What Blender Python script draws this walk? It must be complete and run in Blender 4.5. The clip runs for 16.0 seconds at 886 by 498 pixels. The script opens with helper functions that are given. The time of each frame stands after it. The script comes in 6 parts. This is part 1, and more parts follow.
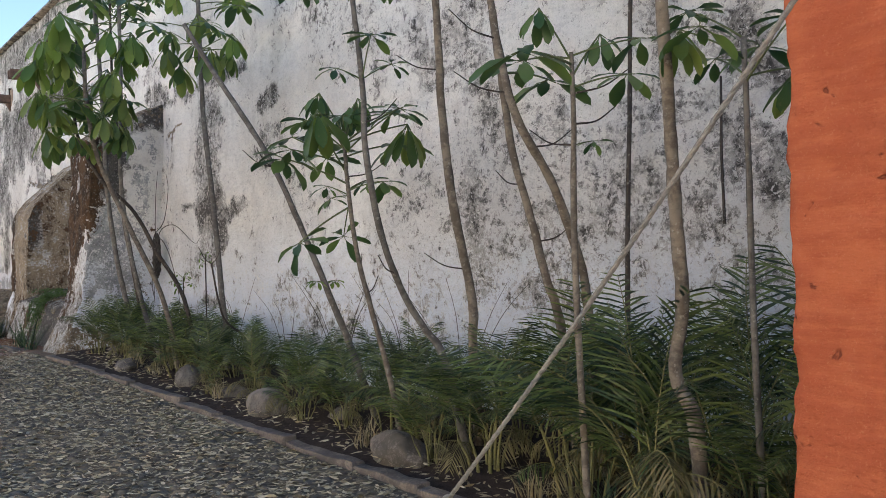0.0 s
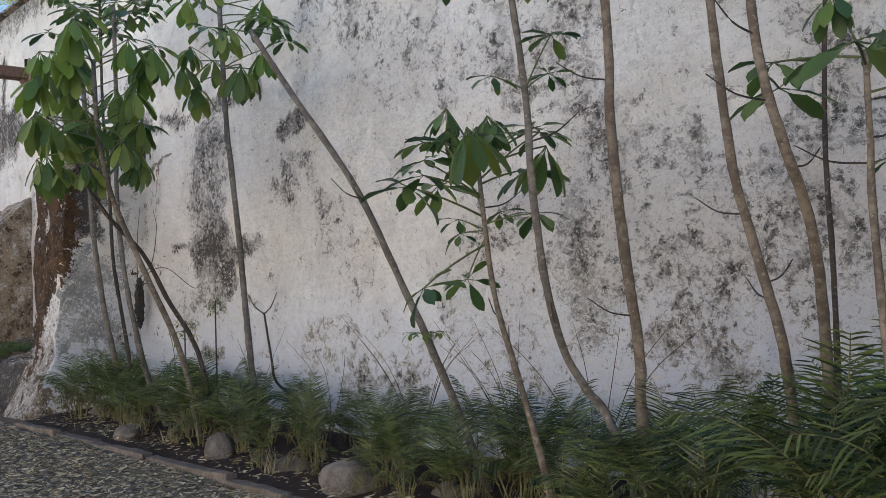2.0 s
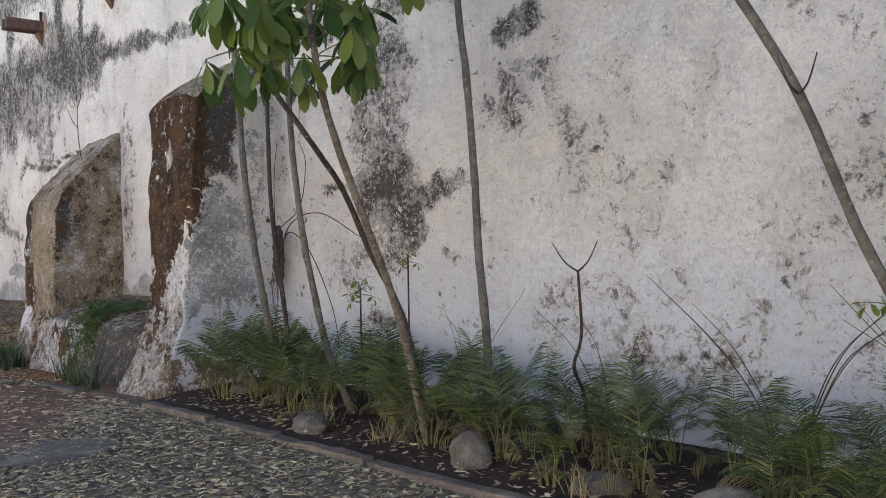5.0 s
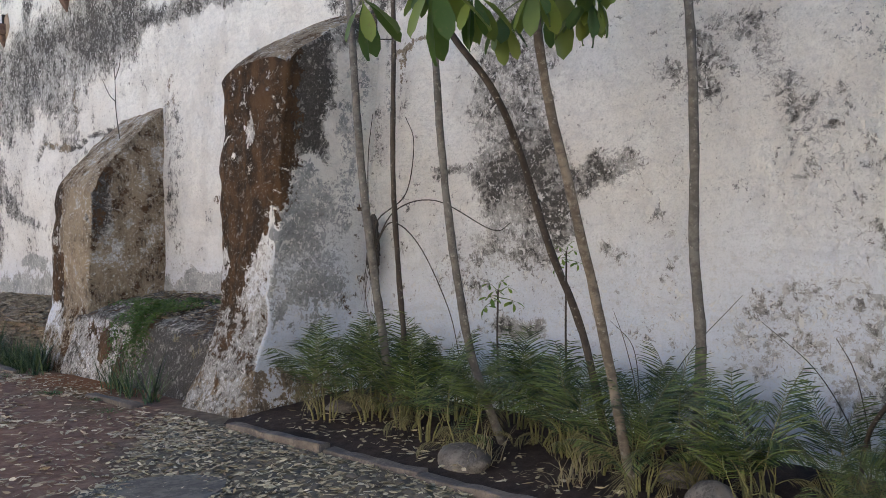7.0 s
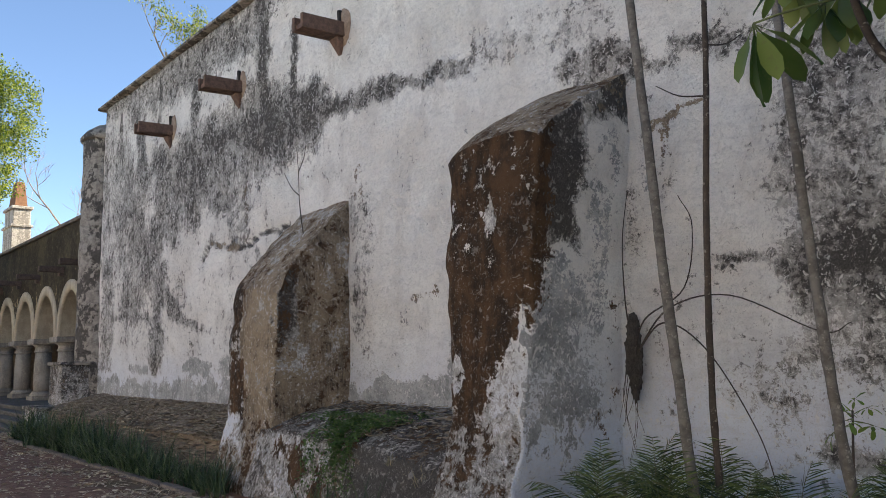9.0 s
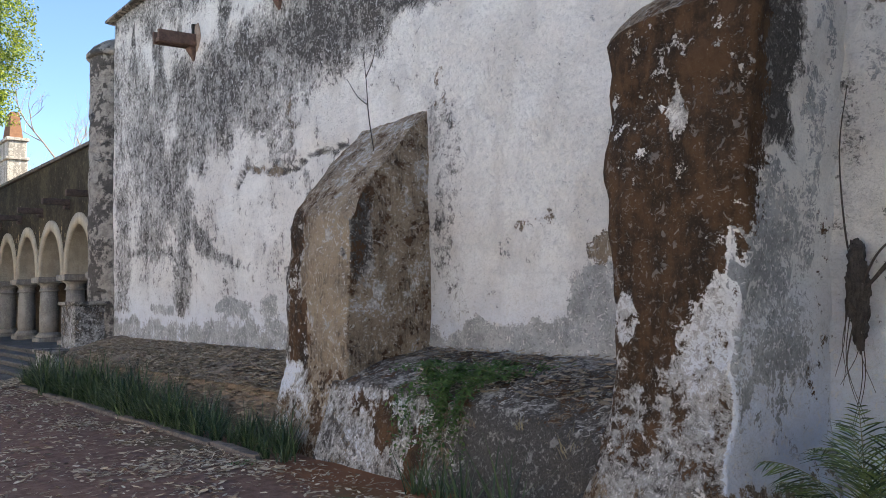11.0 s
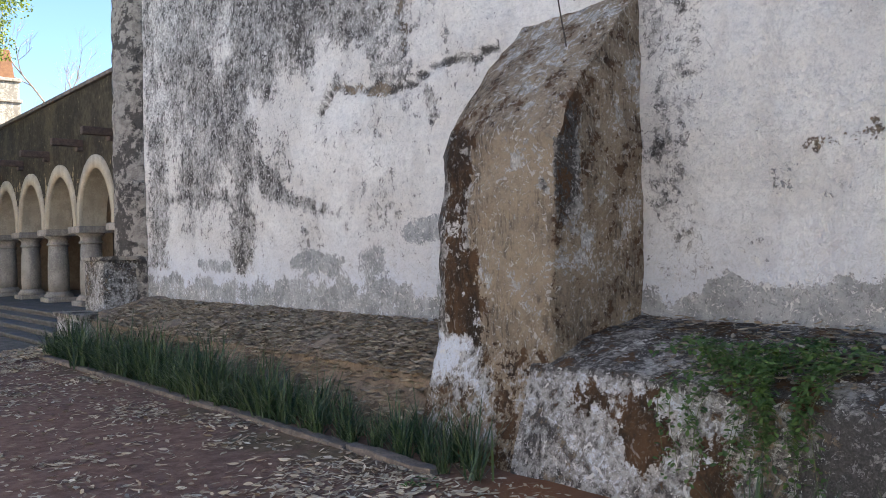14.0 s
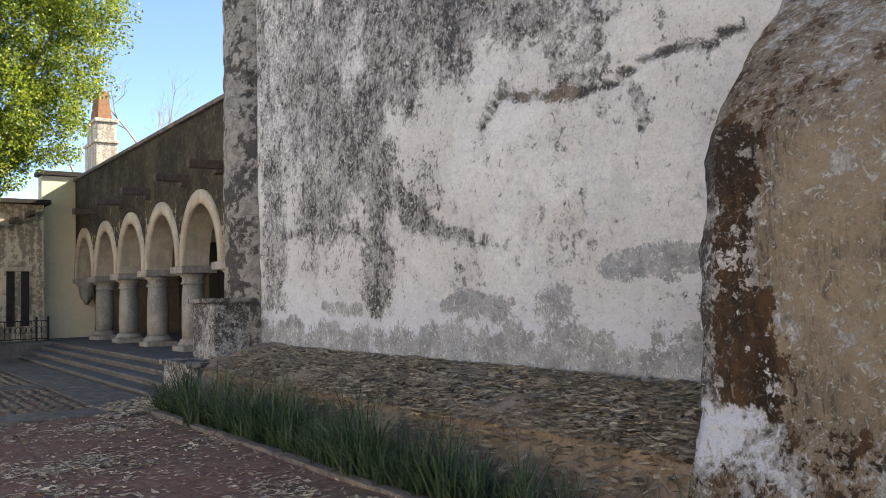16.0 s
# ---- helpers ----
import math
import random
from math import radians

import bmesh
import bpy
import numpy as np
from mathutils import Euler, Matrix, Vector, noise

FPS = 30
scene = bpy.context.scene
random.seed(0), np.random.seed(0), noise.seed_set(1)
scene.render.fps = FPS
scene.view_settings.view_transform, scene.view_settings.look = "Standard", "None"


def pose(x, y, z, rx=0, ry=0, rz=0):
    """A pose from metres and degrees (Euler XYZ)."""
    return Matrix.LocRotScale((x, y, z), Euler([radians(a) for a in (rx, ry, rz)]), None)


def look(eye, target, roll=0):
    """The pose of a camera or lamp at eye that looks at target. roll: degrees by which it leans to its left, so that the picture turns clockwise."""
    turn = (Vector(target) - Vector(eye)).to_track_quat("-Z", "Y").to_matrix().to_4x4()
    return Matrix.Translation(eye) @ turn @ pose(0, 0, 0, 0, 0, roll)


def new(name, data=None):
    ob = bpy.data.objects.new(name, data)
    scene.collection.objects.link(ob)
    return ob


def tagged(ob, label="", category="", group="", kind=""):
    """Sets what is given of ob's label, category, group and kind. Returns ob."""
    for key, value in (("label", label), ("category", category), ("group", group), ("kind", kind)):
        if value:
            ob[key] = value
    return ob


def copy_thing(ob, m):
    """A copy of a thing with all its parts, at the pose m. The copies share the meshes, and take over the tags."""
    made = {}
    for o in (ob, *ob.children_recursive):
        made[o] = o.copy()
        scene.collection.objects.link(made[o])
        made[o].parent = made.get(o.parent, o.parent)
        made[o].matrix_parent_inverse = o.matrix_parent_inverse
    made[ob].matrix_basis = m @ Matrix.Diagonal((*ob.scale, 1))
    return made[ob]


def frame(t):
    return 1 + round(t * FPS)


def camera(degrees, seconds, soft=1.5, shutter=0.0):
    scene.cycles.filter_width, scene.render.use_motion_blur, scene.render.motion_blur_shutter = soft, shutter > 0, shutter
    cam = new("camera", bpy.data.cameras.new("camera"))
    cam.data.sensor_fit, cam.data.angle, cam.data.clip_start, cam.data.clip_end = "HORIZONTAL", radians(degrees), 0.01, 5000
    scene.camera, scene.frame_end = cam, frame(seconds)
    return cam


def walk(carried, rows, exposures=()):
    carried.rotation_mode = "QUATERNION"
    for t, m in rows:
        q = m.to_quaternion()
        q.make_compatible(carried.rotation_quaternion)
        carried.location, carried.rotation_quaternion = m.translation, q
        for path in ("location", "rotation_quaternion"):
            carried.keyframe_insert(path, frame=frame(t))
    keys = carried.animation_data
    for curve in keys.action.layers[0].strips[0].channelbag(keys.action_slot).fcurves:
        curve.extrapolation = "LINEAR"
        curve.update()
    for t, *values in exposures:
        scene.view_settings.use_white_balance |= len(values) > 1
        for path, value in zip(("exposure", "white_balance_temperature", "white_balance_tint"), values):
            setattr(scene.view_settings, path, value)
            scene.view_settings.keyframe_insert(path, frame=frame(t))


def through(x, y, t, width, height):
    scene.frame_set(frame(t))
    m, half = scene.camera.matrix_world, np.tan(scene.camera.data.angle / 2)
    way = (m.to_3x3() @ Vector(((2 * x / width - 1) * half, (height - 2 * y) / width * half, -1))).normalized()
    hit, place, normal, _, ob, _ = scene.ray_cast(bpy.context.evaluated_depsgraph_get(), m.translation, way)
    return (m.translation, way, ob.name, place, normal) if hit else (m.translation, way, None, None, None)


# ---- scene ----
cam = camera(57.3, 16.0, soft=0.6)
METRES, EYE, TILT, LEAN, TURN = 15.0, 1.5, 1.23, 1.03, -40.0
ROWS = [
    (0.0, 0.0, 0.0, 0.0, 0.0, 0.0, -0.0),
    (0.5, -0.0282, 0.0162, 0.0027, -2.99, 1.17, 0.64),
    (1.0, -0.054, 0.0298, 0.0057, -6.66, 3.12, 1.27),
    (1.5, -0.0768, 0.0487, 0.005, -7.55, 3.62, 1.29),
    (2.0, -0.0994, 0.0698, 0.0043, -6.24, 2.52, 1.08),
    (2.5, -0.1221, 0.0928, 0.0037, -5.58, 0.77, 1.09),
    (3.0, -0.14, 0.1212, -0.0001, -5.45, 0.12, 1.04),
    (3.5, -0.1611, 0.1473, 0.0004, -4.72, 0.14, 0.98),
    (4.0, -0.185, 0.1703, 0.0019, -4.93, 0.02, 0.93),
    (6.5, -0.288, 0.2912, -0.0005, -6.33, -0.75, -0.36),
    (7.0, -0.3085, 0.3124, 0.0, -6.81, -0.63, -0.44),
    (7.5, -0.3259, 0.337, 0.0008, -5.97, 1.77, -0.39),
    (8.0, -0.3473, 0.356, 0.0025, -4.01, 4.98, -0.52),
    (8.5, -0.3687, 0.3755, 0.0041, -1.67, 6.35, -0.09),
    (9.0, -0.3889, 0.3994, 0.004, 0.3, 6.15, 0.14),
    (11.5, -0.4776, 0.5243, 0.0001, -0.24, 1.21, 0.11),
    (12.0, -0.4969, 0.5486, -0.0008, -0.18, 0.74, 0.23),
    (12.5, -0.5196, 0.5721, -0.0022, -1.8, 0.01, 0.31),
    (13.0, -0.5386, 0.5963, -0.0039, -2.15, -0.49, 0.71),
    (13.5, -0.5563, 0.6233, -0.0038, -1.7, -1.13, 0.71),
    (14.0, -0.5747, 0.6482, -0.0048, -1.33, -1.2, 0.18),
    (14.5, -0.5877, 0.6751, -0.0059, 0.4, -0.19, -0.14),
    (15.0, -0.6058, 0.7018, -0.0061, 2.11, 1.09, -0.13),
    (15.5, -0.6265, 0.725, -0.0057, 3.29, 1.64, 0.23),
    (16.0, -0.645, 0.7515, -0.0071, 3.71, 1.67, 0.56),
]
walk(cam, [(t, pose(0, 0, EYE, TILT, LEAN, TURN) @ pose(METRES * x, METRES * y, METRES * z, 90 + pitch, roll, yaw)) for t, x, y, z, yaw, pitch, roll in ROWS],
     exposures=[(0.0, 2.15, 7100, 10), (2.0, 2.02, 6950, 10), (4.0, 2.08, 7050, 10), (7.0, 2.2, 6950, 10), (8.0, 2.08, 6950, 10), (8.5, 1.78, 6950, 10), (9.0, 1.6, 6850, 10), (11.5, 1.98, 6450, 10), (13.0, 2.06, 6450, 10), (14.0, 2.13, 6500, 10), (15.0, 2.04, 6750, 10), (16.0, 1.97, 7000, 10)])

# ---- light ----
SUN_EL, SUN_AZ = radians(33), radians(112)   # azimuth clockwise from +Y
world = bpy.data.worlds.new("sky_world")
scene.world = world
world.use_nodes = True
wn = world.node_tree
sky = wn.nodes.new("ShaderNodeTexSky")
sky.sky_type = "NISHITA"
sky.sun_disc = False
sky.sun_elevation, sky.sun_rotation = SUN_EL, SUN_AZ
sky.altitude = 2000
sky.air_density, sky.dust_density, sky.ozone_density = 1.0, 0.05, 3.0
wn.links.new(sky.outputs[0], wn.nodes["Background"].inputs[0])
wn.nodes["Background"].inputs[1].default_value = 0.094
sun = new("sun", bpy.data.lights.new("sun", "SUN"))
sun.data.energy, sun.data.angle, sun.data.color = 5.0, radians(0.53), (1.0, 0.94, 0.84)
sun_dir = Vector((math.sin(SUN_AZ) * math.cos(SUN_EL), math.cos(SUN_AZ) * math.cos(SUN_EL), math.sin(SUN_EL)))
sun.matrix_world = look(sun_dir * 60, (0, 0, 0))


# ---- node shorthand ----
class Mat:
    def __init__(self, name):
        self.m = bpy.data.materials.new(name)
        self.m.use_nodes = True
        self.t = self.m.node_tree
        self.b = self.t.nodes["Principled BSDF"]
        self.geo = self.t.nodes.new("ShaderNodeNewGeometry")
        self.pos = self.geo.outputs["Position"]

    def put(self, sock, v):
        if isinstance(v, bpy.types.NodeSocket):
            self.t.links.new(v, sock)
        elif v is not None:
            if isinstance(v, tuple) and len(v) == 3 and sock.type == "RGBA":
                v = (*v, 1)
            sock.default_value = v

    def math(self, op, a, b=None, c=None, clamp=False):
        n = self.t.nodes.new("ShaderNodeMath")
        n.operation, n.use_clamp = op, clamp
        for i, v in enumerate((a, b, c)):
            self.put(n.inputs[i], v)
        return n.outputs[0]

    def add(self, a, b): return self.math("ADD", a, b)
    def mul(self, a, b): return self.math("MULTIPLY", a, b)

    def stretch(self, v, scale):
        n = self.t.nodes.new("ShaderNodeVectorMath")
        n.operation = "MULTIPLY"
        self.put(n.inputs[0], v)
        n.inputs[1].default_value = scale
        return n.outputs[0]

    def noise(self, scale, detail=6, rough=0.6, vec=None, distort=0.0):
        n = self.t.nodes.new("ShaderNodeTexNoise")
        self.put(n.inputs["Vector"], vec or self.pos)
        n.inputs["Scale"].default_value, n.inputs["Detail"].default_value = scale, detail
        n.inputs["Roughness"].default_value, n.inputs["Distortion"].default_value = rough, distort
        return n.outputs["Fac"]

    def cells(self, scale, vec=None, feature="F1", out="Distance"):
        n = self.t.nodes.new("ShaderNodeTexVoronoi")
        n.feature = feature
        self.put(n.inputs["Vector"], vec or self.pos)
        n.inputs["Scale"].default_value = scale
        return n.outputs[out]

    def step(self, v, lo, hi):
        n = self.t.nodes.new("ShaderNodeMapRange")
        n.interpolation_type = "SMOOTHSTEP"
        self.put(n.inputs["Value"], v)
        n.inputs["From Min"].default_value, n.inputs["From Max"].default_value = lo, hi
        return n.outputs[0]

    def mix(self, f, a, b):
        n = self.t.nodes.new("ShaderNodeMix")
        n.data_type = "RGBA"
        self.put(n.inputs[0], f)
        self.put(n.inputs[6], a)
        self.put(n.inputs[7], b)
        return n.outputs[2]

    def attr(self, name):
        n = self.t.nodes.new("ShaderNodeAttribute")
        n.attribute_name = name
        return n.outputs["Fac"]

    def island(self): return self.geo.outputs["Random Per Island"]

    def rand(self):
        return self.t.nodes.new("ShaderNodeObjectInfo").outputs["Random"]

    def split(self, v):
        n = self.t.nodes.new("ShaderNodeSeparateXYZ")
        self.put(n.inputs[0], v)
        return n.outputs

    def bump(self, h, strength=0.5, dist=0.02):
        n = self.t.nodes.new("ShaderNodeBump")
        n.inputs["Strength"].default_value, n.inputs["Distance"].default_value = strength, dist
        self.put(n.inputs["Height"], h)
        self.put(self.b.inputs["Normal"], n.outputs[0])

    def done(self, col, rough=0.9, spec=0.25):
        self.put(self.b.inputs["Base Color"], col)
        self.put(self.b.inputs["Roughness"], rough)
        self.put(self.b.inputs["Specular IOR Level"], spec)
        return self.m

    def leafy(self, col, rough=0.45, through=0.35, spec=0.4):
        """A thin leaf: gloss above, some light through it."""
        self.done(col, rough, spec)
        tr = self.t.nodes.new("ShaderNodeBsdfTranslucent")
        self.put(tr.inputs[0], col)
        mx = self.t.nodes.new("ShaderNodeMixShader")
        mx.inputs[0].default_value = through
        self.t.links.new(self.b.outputs[0], mx.inputs[1])
        self.t.links.new(tr.outputs[0], mx.inputs[2])
        self.t.links.new(mx.outputs[0], self.t.nodes["Material Output"].inputs[0])
        return self.m


def plaster_material():
    """Old limewash: white coats, black mould where 'stain' is high, bare render for 'peel', rust brown for 'brown'."""
    k = Mat("limewashed_plaster")
    big = k.noise(0.9, 8, 0.62)
    clump = k.noise(2.1, 8, 0.62, k.stretch(k.pos, (1.0, 1.0, 0.75)), 0.3)
    mid = k.noise(5.0, 10, 0.72)
    fine = k.noise(24, 8, 0.75)
    grain = k.noise(75, 5, 0.75)
    streak = k.noise(1.0, 8, 0.66, k.stretch(k.pos, (6.0, 6.0, 1.5)))
    straw = k.noise(1.0, 7, 0.7, k.stretch(k.pos, (40.0, 40.0, 5.0)), 0.5)
    trowel = k.noise(1.0, 7, 0.7, k.stretch(k.pos, (9.0, 5.0, 17.0)), 0.5)
    spot = k.noise(13, 5, 0.6, distort=0.9)
    flake = k.noise(9.5, 12, 0.74, distort=0.5)
    crumb = k.noise(28.0, 7, 0.7, distort=0.8)
    z = k.split(k.pos)[2]
    stain, bare_at, rust_at = k.attr("stain"), k.attr("peel"), k.attr("brown")
    grime = k.math("ABSOLUTE", stain)
    white = k.mix(k.step(big, 0.35, 0.65), (0.86, 0.835, 0.79), (0.75, 0.715, 0.665))
    white = k.mix(k.mul(k.step(clump, 0.47, 0.62), 0.5), white, (0.59, 0.55, 0.50))
    white = k.mix(k.mul(k.step(fine, 0.54, 0.62), 0.3), white, (0.46, 0.44, 0.415))
    # bluish skylight and lime tint put into the coat's colour towards the foot
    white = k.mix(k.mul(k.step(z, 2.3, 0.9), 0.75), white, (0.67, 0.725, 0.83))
    white = k.mix(k.mul(k.step(trowel, 0.5, 0.64), 0.32), white, (0.55, 0.535, 0.52))
    white = k.mix(k.mul(k.step(grain, 0.53, 0.62), 0.3), white, (0.48, 0.46, 0.44))
    # crisp scales of limewash lost from the grey coat below
    base_grey = k.mix(k.step(fine, 0.4, 0.6), (0.46, 0.435, 0.40), (0.30, 0.285, 0.265))
    worn = k.add(k.add(flake, k.mul(k.add(clump, -0.5), 0.5)), k.mul(grime, 0.42))
    white = k.mix(k.mul(k.step(worn, 0.66, 0.675), 0.7), white, base_grey)
    white = k.mix(k.mul(k.step(k.add(crumb, k.add(k.mul(k.add(big, -0.5), 0.3), k.mul(grime, 0.36))), 0.675, 0.69), 0.75), white, base_grey)
    sum1 = k.add(k.add(k.mul(k.add(big, -0.5), 0.8), k.mul(k.add(clump, -0.5), 1.7)), k.mul(k.add(mid, -0.5), 2.4))
    sum2 = k.add(k.add(sum1, k.mul(k.add(flake, -0.5), 3.0)), k.add(k.mul(k.add(fine, -0.5), 1.7), k.add(k.mul(k.add(streak, -0.5), 0.4), k.mul(k.add(grain, -0.5), 0.6))))
    veil = k.step(k.add(k.mul(sum2, 0.3), stain), 0.12, 0.9)
    col = k.mix(k.mul(veil, 0.5), white, (0.25, 0.236, 0.22))
    bare = k.step(k.add(k.mul(sum2, 0.7), stain), 0.47, 0.53)
    col = k.mix(k.mul(bare, 0.78), col, k.mix(k.step(fine, 0.42, 0.6), (0.28, 0.262, 0.24), (0.155, 0.146, 0.136)))
    dark = k.step(k.add(k.mul(sum2, 0.7), stain), 0.64, 0.76)
    col = k.mix(k.mul(dark, 0.9), col, k.mix(k.step(grain, 0.45, 0.6), (0.048, 0.044, 0.040), (0.10, 0.093, 0.085)))
    # where 'stain' is negative a later coat of grey cement covers the wall
    coat = k.step(k.add(k.mul(stain, -1.0), k.add(k.mul(sum1, 0.42), k.add(k.mul(k.add(flake, -0.5), 1.1), k.mul(k.add(crumb, -0.5), 1.2)))), 0.32, 0.35)
    cement = k.mix(k.step(k.add(k.mul(mid, 0.6), k.mul(clump, 0.4)), 0.42, 0.6), (0.48, 0.48, 0.47), (0.30, 0.302, 0.298))
    cement = k.mix(k.mul(k.step(k.add(k.mul(fine, 0.6), k.mul(grain, 0.4)), 0.51, 0.58), 0.6), cement, (0.15, 0.148, 0.144))
    cement = k.mix(k.mul(k.step(crumb, 0.42, 0.38), 0.55), cement, (0.64, 0.63, 0.61))
    col = k.mix(coat, col, cement)
    peel = k.mul(k.step(k.add(k.add(k.mul(sum1, 0.7), k.mul(k.add(fine, -0.5), 1.3)), bare_at), 0.5, 0.54), k.step(bare_at, 0.03, 0.1))
    render_col = k.mix(k.step(k.add(k.mul(mid, 0.5), k.mul(clump, 0.5)), 0.42, 0.6), (0.36, 0.285, 0.20), (0.225, 0.178, 0.13))
    fibres = k.mul(k.step(k.add(k.mul(straw, 0.6), k.mul(fine, 0.4)), 0.48, 0.55), k.step(k.add(k.mul(clump, 0.6), k.mul(flake, 0.4)), 0.44, 0.56))
    render_col = k.mix(k.mul(fibres, 0.75), render_col, (0.085, 0.07, 0.057))
    render_col = k.mix(k.mul(k.step(grain, 0.55, 0.66), 0.4), render_col, (0.11, 0.09, 0.072))
    render_col = k.mix(k.mul(k.step(crumb, 0.41, 0.37), 0.6), render_col, (0.53, 0.49, 0.43))
    col = k.mix(peel, col, render_col)
    brown = k.mul(k.step(k.add(k.mul(sum2, 0.8), rust_at), 0.42, 0.47), k.step(rust_at, 0.03, 0.1))
    brown_col = k.mix(k.step(k.add(k.mul(streak, 0.5), k.mul(mid, 0.5)), 0.42, 0.58), (0.034, 0.024, 0.017), (0.105, 0.060, 0.032))
    brown_col = k.mix(k.mul(k.step(grain, 0.53, 0.66), 0.6), brown_col, (0.15, 0.10, 0.06))
    col = k.mix(brown, col, brown_col)
    chip = k.mul(k.mul(k.step(spot, 0.64, 0.655), k.step(mid, 0.5, 0.56)), k.add(0.15, k.step(grime, 0.05, 0.4)))
    col = k.mix(k.mul(chip, 0.65), col, (0.30, 0.272, 0.238))
    # scraps of whitewash still clinging to the stained parts
    scrap = k.mul(k.step(crumb, 0.415, 0.40), k.step(flake, 0.40, 0.47))
    lime = k.math("MAXIMUM", k.mul(k.step(spot, 0.385, 0.37), k.step(mid, 0.40, 0.5)), scrap)
    col = k.mix(k.mul(lime, k.add(0.82, k.add(k.add(k.mul(brown, -0.62), k.mul(k.step(stain, 0.72, 0.95), -0.55)), k.mul(peel, -0.35)))), col, (0.75, 0.73, 0.695))
    h = k.add(k.add(k.add(k.mul(mid, 1.0), k.mul(flake, 0.9)), k.add(k.mul(fine, 0.6), k.add(k.mul(trowel, 0.6), k.mul(grain, 0.3)))), k.add(k.mul(peel, -0.35), k.add(k.mul(chip, -0.4), k.mul(lime, 0.3))))
    k.bump(h, 1.0, 0.036)
    return k.done(col, 0.92, 0.15)


def stone_material(name, a, b, scale=3.0, lichen=(0.09, 0.085, 0.08), amount=0.5):
    k = Mat(name)
    n1, n2 = k.noise(scale, 9, 0.65), k.noise(scale * 7, 7, 0.7)
    streak = k.noise(1.0, 6, 0.6, k.stretch(k.pos, (5, 5, 0.7)))
    col = k.mix(k.step(n1, 0.35, 0.65), a, b)
    col = k.mix(k.mul(k.rand(), 0.25), col, b)
    col = k.mix(k.mul(k.step(k.add(k.mul(n2, 0.5), k.mul(streak, 0.5)), 0.465, 0.535), amount), col, lichen)
    k.bump(k.add(n1, k.mul(n2, 0.5)), 0.6, 0.02)
    return k.done(col, 0.88, 0.2)


def ground_material():
    k = Mat("litter_and_earth")
    x, y, z = k.split(k.pos)
    n1, n2, n3 = k.noise(0.8, 8, 0.6), k.noise(9, 8, 0.7), k.noise(60, 5, 0.7)
    red = k.step(k.add(k.add(y, k.mul(x, -1.2)), k.mul(k.add(n1, -0.5), 3.0)), 8.8, 9.9)
    earth = k.mix(k.step(n2, 0.35, 0.65), (0.105, 0.086, 0.064), (0.18, 0.152, 0.112))
    clay = k.mix(k.step(n2, 0.35, 0.68), (0.15, 0.088, 0.064), (0.24, 0.148, 0.11))
    rust = k.mul(k.step(k.add(x, k.mul(k.add(n2, -0.5), 1.0)), 2.65, 3.1), k.step(k.math("ABSOLUTE", k.add(y, -15.6)), 1.5, 0.7))
    clay = k.mix(k.mul(rust, 0.8), clay, (0.20, 0.085, 0.035))
    col = k.mix(red, earth, clay)
    col = k.mix(k.mul(k.step(n3, 0.55, 0.7), 0.4), col, (0.24, 0.19, 0.145))
    green = k.mul(k.step(n1, 0.5, 0.62), k.step(k.math("ABSOLUTE", k.add(x, -2.8)), 0.5, 0.1))
    col = k.mix(k.mul(green, 0.35), col, (0.07, 0.09, 0.03))
    far = k.step(k.math("ABSOLUTE", x), 40, 60)
    col = k.mix(far, col, (0.10, 0.11, 0.06))
    k.bump(k.add(n2, k.mul(n3, 0.6)), 0.7, 0.025)
    return k.done(col, 0.95, 0.1)


def litter_material(name, a, b, c):
    k = Mat(name)
    r = k.island()
    col = k.mix(k.step(r, 0.2, 0.6), a, b)
    col = k.mix(k.step(r, 0.75, 1.0), col, c)
    col = k.mix(k.mul(k.noise(30, 4), 0.4), col, (0.10, 0.08, 0.055))
    return k.done(col, 0.8, 0.2)


def foliage_material(name, a, b, through=0.3, rough=0.42, vein=40.0):
    k = Mat(name)
    n = k.noise(3.5, 5)
    r = k.math("FRACT", k.add(k.island(), k.rand()))
    col = k.mix(k.step(k.add(k.mul(r, 0.7), k.mul(n, 0.4)), 0.25, 0.9), a, b)
    col = k.mix(k.mul(k.step(k.noise(vein, 3), 0.58, 0.7), 0.25), col, (0.16, 0.14, 0.06))
    return k.leafy(col, rough, through)


def bark_material(name, a, b):
    k = Mat(name)
    n1 = k.noise(5, 8, 0.65)
    rings = k.noise(1.0, 6, 0.65, k.stretch(k.pos, (20, 20, 26)))
    spots = k.noise(30, 5, 0.7)
    col = k.mix(k.step(k.add(k.mul(n1, 0.5), k.mul(rings, 0.5)), 0.40, 0.58), a, b)
    col = k.mix(k.mul(k.step(spots, 0.58, 0.66), 0.6), col, (0.33, 0.31, 0.27))
    k.bump(k.add(rings, k.mul(spots, 0.5)), 0.6, 0.008)
    return k.done(col, 0.85, 0.2)


def plain_material(name, a, b, scale=6.0, rough=0.8, bump=0.3, spec=0.3, metal=0.0):
    k = Mat(name)
    n1, n2 = k.noise(scale, 8, 0.65), k.noise(scale * 8, 6, 0.7)
    col = k.mix(k.step(k.add(k.mul(n1, 0.6), k.mul(n2, 0.4)), 0.36, 0.64), a, b)
    k.bump(k.add(n1, k.mul(n2, 0.5)), bump, 0.01)
    k.b.inputs["Metallic"].default_value = metal
    return k.done(col, rough, spec)


